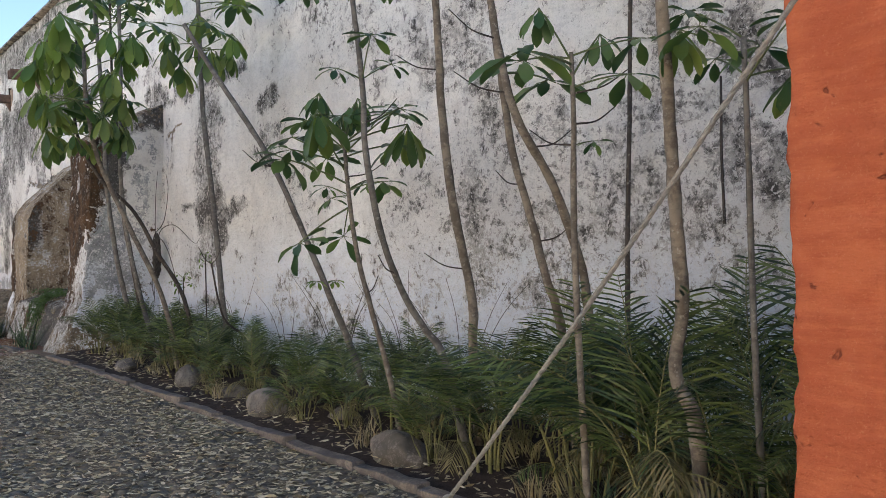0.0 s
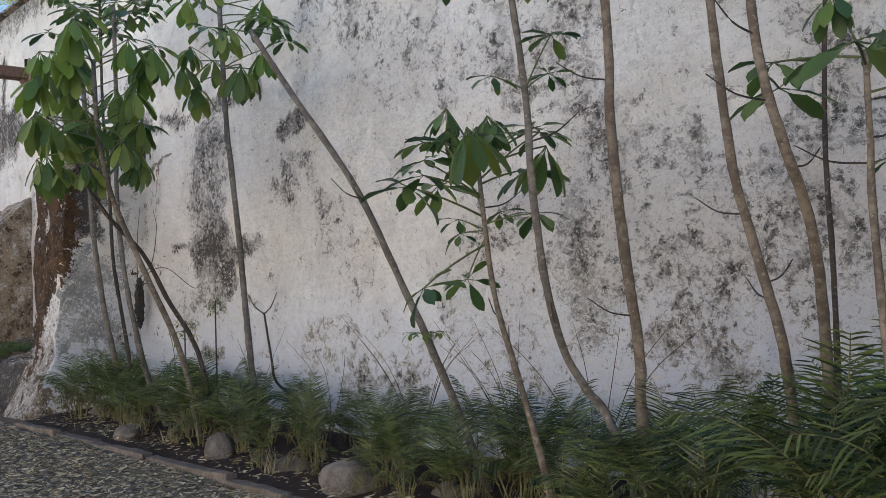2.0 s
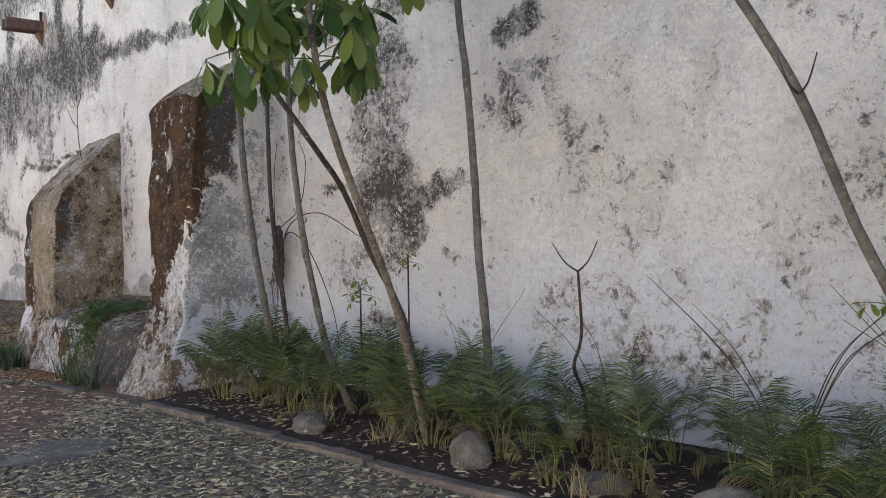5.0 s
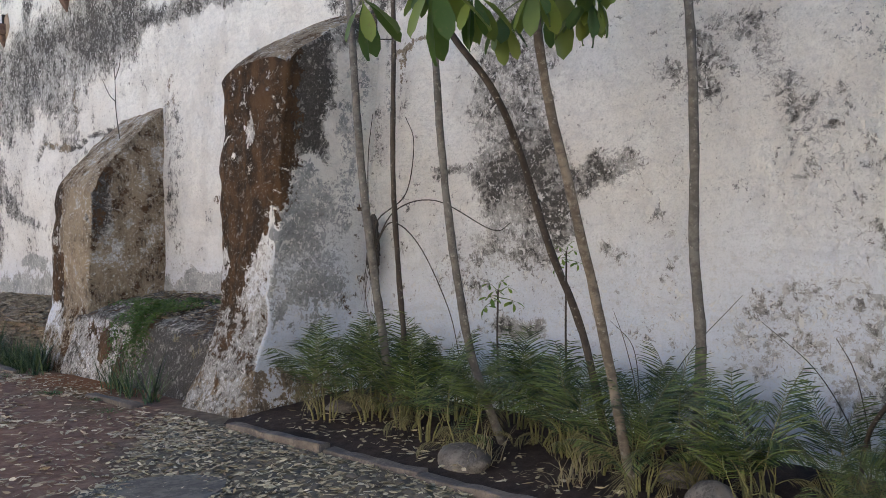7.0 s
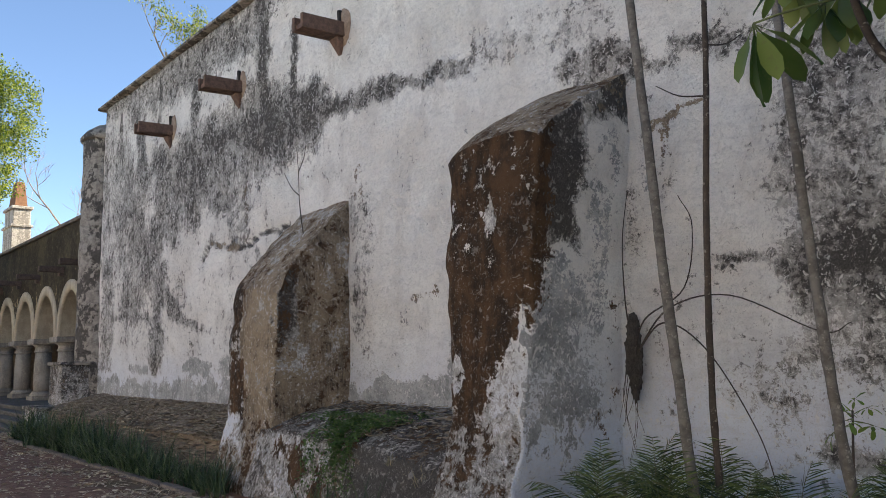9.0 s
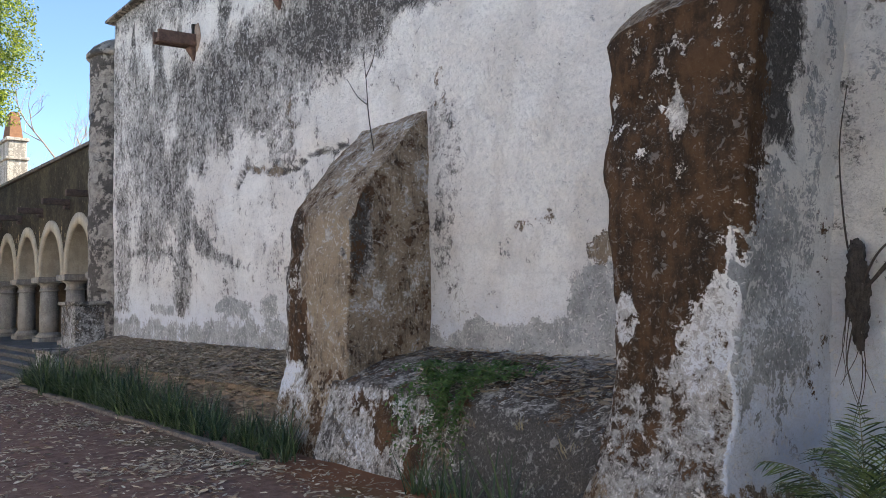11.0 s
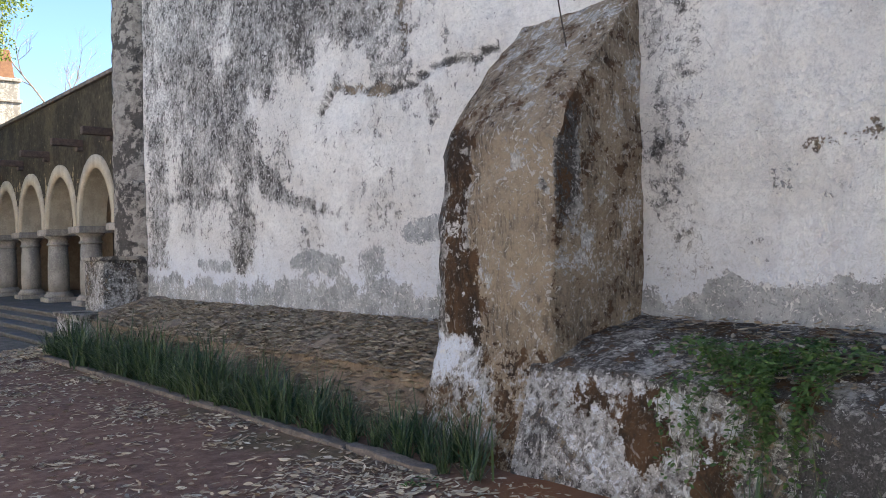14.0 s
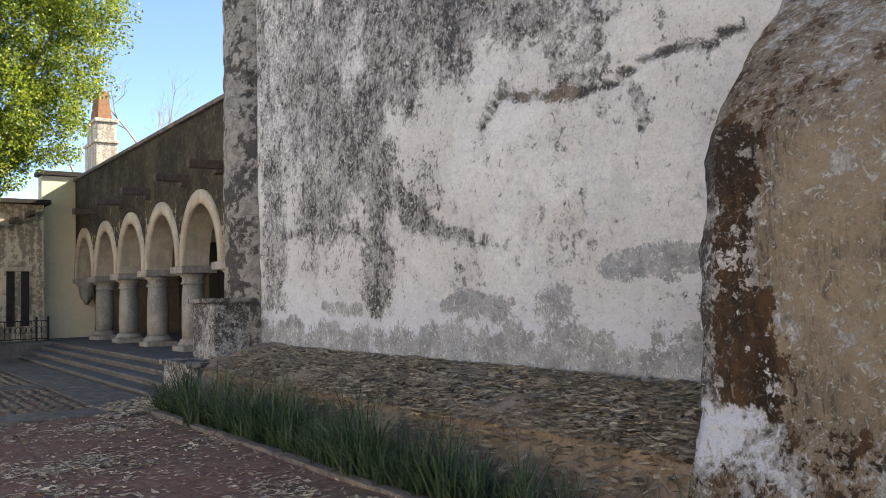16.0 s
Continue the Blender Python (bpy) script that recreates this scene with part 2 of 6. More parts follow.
def orange_material():
    """Orange limewash brushed over lumpy, pitted render."""
    k = Mat("orange_limewash")
    n1, n2, n3 = k.noise(3.5, 8, 0.6), k.noise(16, 8, 0.68), k.noise(90, 4, 0.7)
    brush = k.noise(1.0, 6, 0.65, k.stretch(k.pos, (12, 4, 26)))
    pit = k.step(k.noise(11, 3, 0.5, distort=0.6), 0.68, 0.72)
    col = k.mix(k.step(k.add(k.mul(n1, 0.5), k.mul(brush, 0.5)), 0.4, 0.6), (0.53, 0.145, 0.066), (0.43, 0.105, 0.048))
    col = k.mix(k.mul(k.step(n3, 0.56, 0.68), 0.35), col, (0.60, 0.22, 0.12))
    # shade inside the sunken pits is put into the colour
    col = k.mix(k.mul(pit, 0.8), col, (0.20, 0.045, 0.025))
    k.bump(k.add(k.add(k.mul(n1, 1.6), n2), k.add(k.mul(brush, 0.5), k.add(k.mul(n3, 0.15), k.mul(pit, -0.9)))), 1.0, 0.03)
    return k.done(col, 0.85, 0.2)


def arcade_material():
    k = Mat("streaked_arcade_wall")
    z = k.split(k.pos)[2]
    n1, n2 = k.noise(1.2, 8, 0.65), k.noise(9.0, 8, 0.72)
    streak = k.noise(1.0, 8, 0.7, k.stretch(k.pos, (5, 5, 1.3)))
    col = k.mix(k.step(n1, 0.35, 0.65), (0.38, 0.30, 0.175), (0.24, 0.19, 0.115))
    up = k.step(k.add(k.add(z, k.mul(k.add(streak, -0.5), 7.0)), k.mul(k.add(n2, -0.5), 4.0)), 2.5, 3.1)
    soot = k.mix(k.step(k.add(k.mul(n1, 0.5), k.mul(n2, 0.5)), 0.40, 0.58), (0.056, 0.047, 0.031), (0.017, 0.015, 0.012))
    col = k.mix(k.mul(up, 0.95), col, soot)
    col = k.mix(k.mul(k.step(n2, 0.37, 0.33), 0.5), col, (0.26, 0.22, 0.155))
    k.bump(k.add(k.add(n1, streak), k.mul(n2, 0.6)), 0.7, 0.025)
    return k.done(col, 0.92, 0.15)


M_PLASTER = plaster_material()
M_GROUND = ground_material()
M_ARCADE = arcade_material()
def pier_material():
    """Eroded masonry: crumbling pale render over dark courses, black mould."""
    k = Mat("mouldy_pier_stone")
    n1, n2, n3 = k.noise(2.4, 9, 0.66), k.noise(9, 9, 0.72, distort=0.4), k.noise(45, 5, 0.7)
    course = k.noise(1.0, 8, 0.66, k.stretch(k.pos, (1.6, 1.6, 5.5)), 0.5)
    col = k.mix(k.step(n2, 0.4, 0.6), (0.33, 0.30, 0.26), (0.20, 0.18, 0.158))
    pale = k.step(k.add(k.mul(course, 0.6), k.mul(n2, 0.4)), 0.55, 0.58)
    col = k.mix(k.mul(pale, 0.7), col, k.mix(k.step(n3, 0.4, 0.6), (0.52, 0.48, 0.42), (0.38, 0.345, 0.30)))
    black = k.step(k.add(k.mul(n1, 0.55), k.add(k.mul(n2, 0.35), k.mul(n3, 0.1))), 0.49, 0.53)
    col = k.mix(k.mul(black, 0.85), col, (0.055, 0.05, 0.046))
    k.bump(k.add(k.add(n2, k.mul(n3, 0.4)), k.add(k.mul(pale, 0.6), course)), 1.0, 0.04)
    return k.done(col, 0.92, 0.15)


M_PIER = pier_material()
M_COLUMN = stone_material("carved_grey_stone", (0.36, 0.325, 0.28), (0.26, 0.235, 0.205), 4.0, (0.13, 0.115, 0.10), 0.45)
M_TRIM = stone_material("cream_stone_trim", (0.50, 0.43, 0.32), (0.40, 0.34, 0.25), 4.0, (0.2, 0.17, 0.13), 0.3)
M_STEP = stone_material("worn_step_stone", (0.155, 0.15, 0.145), (0.10, 0.098, 0.095), 3.0, (0.07, 0.068, 0.066), 0.5)
M_SLAB = stone_material("paving_slab_stone", (0.20, 0.178, 0.152), (0.125, 0.11, 0.094), 3.5, (0.07, 0.064, 0.056), 0.6)
M_COBBLE = stone_material("dark_cobble", (0.19, 0.153, 0.105), (0.12, 0.096, 0.068), 5.0)
M_BOULDER = stone_material("grey_boulder", (0.19, 0.168, 0.15), (0.11, 0.097, 0.085), 9.0, (0.055, 0.05, 0.043), 0.7)
M_KERB = stone_material("brown_kerb_stone", (0.20, 0.165, 0.14), (0.12, 0.10, 0.088), 6.0, (0.06, 0.055, 0.05), 0.5)
M_CREAM = plain_material("cream_limewash", (0.72, 0.61, 0.42), (0.64, 0.545, 0.38), 1.2, 0.9, 0.3, 0.15)
M_CREAM_BOUNCE = plain_material("bounce_wall_cream", (0.78, 0.715, 0.61), (0.70, 0.64, 0.55), 0.8, 0.9, 0.3, 0.15)
M_MASS = plain_material("dark_root_fibre", (0.10, 0.088, 0.078), (0.045, 0.04, 0.036), 25.0, 0.95, 1.0, 0.1)
M_FACADE = stone_material("stained_cream_facade", (0.52, 0.46, 0.33), (0.40, 0.35, 0.26), 1.6, (0.13, 0.11, 0.085), 0.75)
M_BELFRY = stone_material("streaked_white_belfry_stone", (0.60, 0.54, 0.46), (0.42, 0.37, 0.30), 2.5, (0.12, 0.10, 0.08), 0.6)
M_BRICK = plain_material("orange_brick", (0.27, 0.14, 0.075), (0.18, 0.095, 0.055), 8.0, 0.9, 0.5, 0.1)
M_DARK = plain_material("dark_timber", (0.03, 0.024, 0.02), (0.018, 0.015, 0.013), 9.0)
M_WOOD = plain_material("weathered_timber", (0.115, 0.082, 0.067), (0.062, 0.046, 0.04), 12.0, 0.85, 0.6, 0.2)
M_SPOUT = plain_material("reddish_weathered_timber", (0.17, 0.105, 0.078), (0.075, 0.05, 0.042), 14.0, 0.85, 0.7, 0.2)
M_MORTAR = plain_material("brown_lime_mortar", (0.36, 0.27, 0.20), (0.22, 0.155, 0.115), 9.0, 0.95, 0.8, 0.1)
# brown plaster, darkened so its colour carries the shade inside the arcade
M_BACKWALL = plain_material("brown_plaster_darkened_for_shade", (0.21, 0.165, 0.12), (0.13, 0.10, 0.075), 1.5, 0.95, 0.5, 0.1)
M_ORANGE = orange_material()
M_SOIL = plain_material("dark_bed_soil", (0.062, 0.045, 0.038), (0.03, 0.023, 0.02), 14.0, 0.95, 1.0, 0.1)
M_BANK = plain_material("dusty_bank_earth", (0.24, 0.19, 0.145), (0.115, 0.09, 0.072), 5.0, 0.95, 1.0, 0.1)
M_ROPE = plain_material("grey_hemp_rope", (0.30, 0.28, 0.25), (0.17, 0.16, 0.145), 60.0, 0.9, 0.6)
M_IRON = plain_material("black_iron", (0.02, 0.02, 0.02), (0.035, 0.03, 0.028), 20.0, 0.55, 0.2, 0.4, 0.6)
M_LITTER = litter_material("dry_leaf_litter", (0.26, 0.21, 0.13), (0.46, 0.39, 0.26), (0.62, 0.545, 0.39))
M_LITTER_BROWN = litter_material("brown_leaf_litter", (0.19, 0.15, 0.108), (0.34, 0.275, 0.20), (0.50, 0.43, 0.325))
M_LITTER_PALE = litter_material("bleached_leaf_litter", (0.30, 0.22, 0.15), (0.50, 0.40, 0.28), (0.66, 0.57, 0.43))
M_LEAF = foliage_material("umbrella_tree_leaf", (0.035, 0.085, 0.028), (0.12, 0.19, 0.05), 0.35, 0.33)
# two lighter leaves: sun on the tree heads is put into their colour
M_LEAF_LIGHT = foliage_material("light_umbrella_leaf", (0.055, 0.105, 0.026), (0.185, 0.24, 0.055), 0.46, 0.36)
M_LEAF_NEW_SUNLIT = foliage_material("young_and_sunlit_umbrella_leaf", (0.085, 0.16, 0.028), (0.17, 0.25, 0.045), 0.4, 0.4)
M_PETIOLE = plain_material("green_leaf_stalk", (0.13, 0.16, 0.06), (0.085, 0.10, 0.045), 15.0, 0.6, 0.2)
M_PALM = foliage_material("palm_frond_green", (0.016, 0.036, 0.014), (0.13, 0.17, 0.05), 0.24, 0.34)
M_PALM_DRY = foliage_material("yellowing_palm_frond", (0.11, 0.10, 0.04), (0.20, 0.165, 0.08), 0.3, 0.6)
M_CANE = plain_material("palm_cane", (0.19, 0.18, 0.07), (0.09, 0.085, 0.04), 18.0, 0.7)
M_BLADE = foliage_material("strap_leaf_green", (0.026, 0.052, 0.024), (0.085, 0.125, 0.055), 0.2, 0.38)
M_STRAW = foliage_material("dry_grass_straw", (0.30, 0.26, 0.16), (0.20, 0.165, 0.10), 0.2, 0.7)
M_WEED = foliage_material("bright_weed_leaf", (0.05, 0.105, 0.028), (0.10, 0.17, 0.045), 0.35, 0.45)
M_CROWN = foliage_material("sunlit_crown_leaf", (0.05, 0.10, 0.016), (0.34, 0.38, 0.035), 0.5, 0.45)
M_BARK = bark_material("pale_tree_bark", (0.16, 0.147, 0.132), (0.088, 0.08, 0.072))
M_BARK_TAN = bark_material("tan_tree_bark", (0.205, 0.172, 0.138), (0.10, 0.083, 0.068))
M_TWIG = bark_material("dark_twig_bark", (0.075, 0.06, 0.05), (0.045, 0.037, 0.032))
M_BARE = bark_material("bare_branch_bark", (0.34, 0.28, 0.2), (0.26, 0.21, 0.15))


# ---- mesh shorthand ----
def mesh_of(name, bm, mats, smooth=True):
    me = bpy.data.meshes.new(name)
    bm.to_mesh(me)
    bm.free()
    for m in (mats if isinstance(mats, (list, tuple)) else [mats]):
        me.materials.append(m)
    if smooth:
        me.polygons.foreach_set("use_smooth", [True] * len(me.polygons))
    return me


def part(name, bm, material, parent, label="", smooth=False):
    ob = new(name, mesh_of(name, bm, material, smooth))
    ob.parent = parent
    return tagged(ob, label)


def thing(name, bm, material, label, category, group="", kind="", smooth=False):
    return tagged(new(name, mesh_of(name, bm, material, smooth)), label, category, group, kind)


def base(name, x, y, z, label, category, group="", kind=""):
    e = new(name)
    e.location = (x, y, z)
    return tagged(e, label, category, group, kind)


def box(bm, x0, y0, z0, x1, y1, z1, bevel=0.0, mi=0):
    vs = [bm.verts.new((x, y, z)) for x in (x0, x1) for y in (y0, y1) for z in (z0, z1)]
    fs = [bm.faces.new([vs[i] for i in f]) for f in ((0, 1, 3, 2), (4, 6, 7, 5), (0, 4, 5, 1), (2, 3, 7, 6), (0, 2, 6, 4), (1, 5, 7, 3))]
    for f in fs:
        f.material_index = mi
    if bevel:
        bmesh.ops.bevel(bm, geom=list({e for f in fs for e in f.edges}), offset=bevel, segments=2, affect="EDGES", profile=0.6)
    return bm


def smooth_path(pts, n=6):
    """Catmull-Rom through the points."""
    p = [Vector(q) for q in pts]
    p = [p[0] * 2 - p[1]] + p + [p[-1] * 2 - p[-2]]
    out = []
    for i in range(1, len(p) - 2):
        a, b, c, d = p[i - 1], p[i], p[i + 1], p[i + 2]
        for k in range(n):
            t = k / n
            out.append(0.5 * ((2 * b) + (c - a) * t + (2 * a - 5 * b + 4 * c - d) * t * t + (3 * b - a - 3 * c + d) * t ** 3))
    return out + [p[-2]]


def tube(bm, pts, r0, r1, sides=8, wobble=0.0, mi=0):
    rings = []
    n = len(pts)
    for i, p in enumerate(pts):
        d = (pts[min(i + 1, n - 1)] - pts[max(i - 1, 0)]).normalized()
        a = d.orthogonal().normalized() if abs(d.x) > 0.9 else d.cross(Vector((1, 0, 0))).normalized()
        b = d.cross(a)
        r = r0 + (r1 - r0) * i / max(1, n - 1)
        ring = []
        for s in range(sides):
            q = 2 * math.pi * s / sides
            rr = r * (1 + wobble * noise.noise(p * 9 + Vector((s, 0, 0))))
            ring.append(bm.verts.new(p + a * math.cos(q) * rr + b * math.sin(q) * rr))
        rings.append(ring)
    for u, v in zip(rings, rings[1:]):
        for s in range(sides):
            bm.faces.new((u[s], u[(s + 1) % sides], v[(s + 1) % sides], v[s])).material_index = mi
    bm.faces.new(rings[-1]).material_index = mi
    bm.faces.new(rings[0][::-1]).material_index = mi
    return bm


def lathe(bm, profile, cx=0, cy=0, sides=20):
    rings = [[bm.verts.new((cx + r * math.cos(2 * math.pi * s / sides), cy + r * math.sin(2 * math.pi * s / sides), z)) for s in range(sides)] for r, z in profile]
    for u, v in zip(rings, rings[1:]):
        for s in range(sides):
            bm.faces.new((u[s], u[(s + 1) % sides], v[(s + 1) % sides], v[s]))
    bm.faces.new(rings[-1])
    bm.faces.new(rings[0][::-1])
    return bm


def ground_z(y):
    t = min(max(y, -20.0), 14.0)
    soft = t if t < 9 else 9 + (t - 9) * (1 - (t - 9) / 10)
    return 0.028 * soft


def bump_at(p, amp, scale):
    return amp * noise.fractal(p * scale, 1.0, 2.0, 4)


def smoothstep(a, b, v):
    t = min(max((v - a) / (b - a), 0), 1)
    return t * t * (3 - 2 * t)


def paint(ob, fn):
    """Stain, peel and brown amounts of a plastered surface, from a function of the place and the normal."""
    me = ob.data
    vals = [fn(v.co, v.normal) for v in me.vertices]
    for i, key in enumerate(("stain", "peel", "brown")):
        a = me.attributes.new(key, "FLOAT", "POINT")
        a.data.foreach_set("value", [v[i] for v in vals])


def blob(y, z, spots):
    """The strongest of some soft stains (y, z, half width, half height, amount)."""
    s = 0.0
    for a, b, ra, rb, k in spots:
        d = ((y - a) / ra) ** 2 + ((z - b) / rb) ** 2
        if d < 4:
            s = max(s, min(k * 1.3, k * 1.9 * math.exp(-d)))
    return s


# ---- ground ----
def build_ground():
    bm = bmesh.new()
    xs = [-3000, -400, -60, -20, -8] + [-4 + 0.35 * i for i in range(33)] + [9, 14, 30, 60, 400, 3000]
    ys = [-3000, -400, -60, -20, -8] + [-4 + 0.4 * i for i in range(82)] + [32, 40, 60, 120, 400, 3000]
    grid = [[bm.verts.new((x, y, ground_z(y) + (bump_at(Vector((x, y, 0)), 0.018, 0.9) if -4 < x < 7.5 and -4 < y < 28 else 0))) for y in ys] for x in xs]
    for i in range(len(xs) - 1):
        for j in range(len(ys) - 1):
            bm.faces.new((grid[i][j], grid[i + 1][j], grid[i + 1][j + 1], grid[i][j + 1]))
    thing("ground", bm, M_GROUND, "bare earth courtyard strewn with dry leaves", "ground", kind="structure", smooth=True)


build_ground()


def wall_x(y):
    return 4.75 + 0.34 * smoothstep(8.0, 1.5, y)


# strokes of mould on the wall: y, z from, y, z to, half width, amount
MOULD_FAR = [
    (25.03, 5.56, 24.03, 3.24, 1.01, 0.50), (22.78, 5.38, 21.58, 4.63, 0.46, 0.60), (21.15, 4.82, 19.91, 4.18, 0.28, 0.60), (22.54, 4.48, 21.17, 4.16, 0.32, 0.50),
    (23.10, 4.04, 22.05, 4.11, 0.31, 0.60), (22.70, 3.35, 22.77, 1.20, 0.32, 0.62), (25.78, 2.72, 23.00, 2.53, 0.09, 0.55), (22.27, 2.90, 21.99, 2.55, 0.15, 0.60),
    (21.87, 2.54, 21.13, 2.37, 0.10, 0.55), (20.84, 2.32, 20.57, 2.28, 0.07, 0.50), (20.81, 3.38, 20.57, 3.68, 0.13, 0.50), (19.75, 3.41, 19.71, 1.57, 0.27, 0.22),
    (19.69, 4.12, 19.56, 3.63, 0.30, 0.42), (18.96, 3.35, 18.93, 3.16, 0.08, 0.50), (23.76, 1.52, 22.51, 1.27, 0.18, 0.40), (19.86, 1.57, 19.84, 1.16, 0.11, 0.50),
]
MOULD_BAND = [
    (24.43, 5.22, 21.58, 4.73, 0.53, 0.50), (22.35, 4.86, 19.07, 5.06, 0.77, 0.66), (19.07, 5.06, 17.52, 4.98, 0.50, 0.80), (17.52, 5.02, 15.55, 4.87, 0.14, 0.70),
    (15.55, 4.87, 14.24, 4.76, 0.09, 0.60), (14.24, 4.76, 12.98, 4.79, 0.20, 0.28), (18.79, 7.07, 18.73, 5.75, 0.21, 0.75), (17.89, 6.33, 17.84, 5.18, 0.13, 0.70),
    (19.66, 6.00, 17.90, 5.36, 0.18, 0.50), (21.68, 6.76, 18.92, 6.76, 0.43, 0.62), (24.22, 6.68, 21.68, 6.76, 0.40, 0.50), (21.30, 6.46, 21.27, 5.85, 0.20, 0.60),
    (23.86, 6.02, 23.63, 5.09, 0.29, 0.60), (13.00, 4.32, 12.27, 4.16, 0.15, 0.60), (13.47, 4.80, 12.59, 4.71, 0.24, 0.28), (16.26, 3.60, 16.29, 1.34, 0.22, 0.32),
]
MOULD_MID = [
    (10.78, 3.83, 10.88, 2.52, 0.18, 0.36), (10.89, 2.33, 10.44, 2.29, 0.22, 0.72), (11.47, 2.39, 10.97, 2.40, 0.05, 0.55), (10.53, 2.81, 10.45, 2.47, 0.14, 0.75),
    (11.01, 1.92, 10.52, 1.69, 0.19, 0.32), (11.94, 4.15, 11.00, 4.11, 0.06, 0.50), (12.23, 3.81, 12.01, 3.06, 0.07, 0.30), (12.44, 3.14, 12.45, 2.07, 0.10, 0.28),
]
MOULD_GREY = [
    (10.87, 2.88, 10.77, 1.74, 0.28, 0.42), (11.01, 2.32, 10.31, 2.04, 0.19, 0.72), (10.20, 2.35, 9.65, 2.34, 0.06, 0.55), (9.85, 1.76, 9.75, 1.64, 0.07, 0.50),
    (10.90, 1.12, 10.44, 1.05, 0.08, 0.72), (9.32, 2.80, 8.98, 3.02, 0.13, 0.35), (8.86, 3.19, 8.71, 3.12, 0.14, 0.35), (8.36, 2.62, 7.95, 1.76, 0.20, 0.28),
    (8.35, 1.42, 7.96, 1.36, 0.12, 0.42), (8.78, 1.03, 8.49, 0.91, 0.15, 0.40), (11.69, 1.55, 11.02, 1.45, 0.20, 0.25),
]
MOULD_NEAR = [
    (12.17, 4.09, 10.93, 4.09, 0.08, 0.50), (10.93, 4.09, 9.51, 4.14, 0.10, 0.62), (10.68, 3.61, 10.71, 1.99, 0.40, 0.50), (10.91, 2.44, 10.38, 2.27, 0.20, 0.82),
    (10.23, 2.20, 9.61, 2.39, 0.13, 0.60), (9.11, 3.60, 8.86, 3.63, 0.09, 0.70), (9.13, 3.17, 9.11, 2.78, 0.13, 0.50), (9.39, 2.98, 9.23, 2.85, 0.10, 0.40),
    (8.73, 3.15, 8.52, 2.80, 0.10, 0.40), (7.91, 3.70, 7.44, 3.12, 0.25, 0.34), (8.53, 1.15, 7.37, 0.99, 0.25, 0.40), (8.13, 0.76, 7.16, 0.82, 0.19, 0.50),
    (5.43, 2.30, 5.41, 2.00, 0.18, 0.60), (5.42, 1.78, 5.40, 1.38, 0.18, 0.55), (5.00, 2.74, 4.83, 2.36, 0.16, 0.30), (6.23, 2.08, 5.80, 1.50, 0.21, 0.25),
]
MOULD_PALM = [
    (8.45, 4.66, 6.19, 3.75, 0.32, 0.40), (6.26, 3.62, 5.49, 3.08, 0.21, 0.42), (5.30, 3.77, 5.21, 3.48, 0.25, 0.50), (5.44, 2.07, 5.33, 1.45, 0.26, 0.60),
    (4.57, 1.88, 3.79, 1.83, 0.23, 0.45), (4.69, 1.27, 4.11, 0.89, 0.25, 0.50), (3.73, 2.77, 3.21, 2.56, 0.16, 0.50), (4.25, 3.10, 4.02, 2.90, 0.11, 0.40),
    (6.01, 2.69, 5.69, 2.46, 0.20, 0.30), (4.02, 2.31, 3.61, 1.93, 0.22, 0.42),
]
MOULD_LOW = [
    (3.02, 3.07, 2.56, 2.75, 0.18, 0.62), (2.92, 2.16, 2.58, 2.12, 0.21, 0.62), (3.92, 2.31, 3.23, 1.83, 0.26, 0.45), (4.75, 2.78, 3.92, 2.09, 0.30, 0.42),
    (2.94, 1.43, 2.60, 1.36, 0.15, 0.55), (5.09, 1.60, 4.37, 1.54, 0.19, 0.40), (5.60, 3.64, 5.26, 2.96, 0.31, 0.42), (7.88, 1.09, 7.22, 0.87, 0.34, 0.40),
]
MOULD_EDGE = [(25.7, 6.4, 25.6, 1.6, 0.4, 0.48), (22.75, 4.2, 22.8, 1.2, 0.2, 0.6), (24.6, 5.0, 23.4, 3.4, 0.6, 0.55), (18.75, 6.9, 18.7, 5.2, 0.14, 0.85), (17.9, 6.4, 17.85, 5.2, 0.09, 0.8), (24.0, 6.9, 24.0, 5.6, 0.1, 0.7), (22.9, 6.9, 22.9, 6.2, 0.08, 0.7),
              (25.0, 6.9, 25.0, 6.1, 0.08, 0.7), (20.7, 5.3, 18.3, 5.1, 0.22, 0.85), (17.7, 4.9, 16.9, 4.95, 0.14, 0.85)]
STROKES = MOULD_EDGE + MOULD_FAR + MOULD_BAND + MOULD_MID + MOULD_GREY + MOULD_NEAR + MOULD_PALM + MOULD_LOW
# grey cement showing, and bare tan render
COAT = [(19.25, 2.0, 18.5, 2.0, 0.13, 0.8), (21.5, 1.68, 20.6, 1.66, 0.12, 0.8), (24.1, 1.66, 23.2, 1.62, 0.1, 0.75), (14.5, 1.75, 13.6, 1.95, 0.2, 0.8), (19.9, 1.6, 19.8, 1.1, 0.25, 0.7),
        (8.0, 3.3, 7.0, 2.5, 0.5, 0.3), (12.2, 3.1, 12.2, 3.3, 0.12, 0.5)]
BARE = [(20.6, 3.6, 19.6, 3.42, 0.07, 0.55), (14.3, 2.12, 13.9, 2.05, 0.16, 0.8), (15.2, 2.42, 14.9, 2.45, 0.07, 0.5), (16.3, 3.75, 16.35, 4.0, 0.1, 0.5), (12.15, 3.6, 11.6, 3.66, 0.035, 0.75),
        (11.95, 3.64, 11.98, 3.3, 0.05, 0.6), (19.4, 4.4, 19.4, 3.9, 0.12, 0.3)]


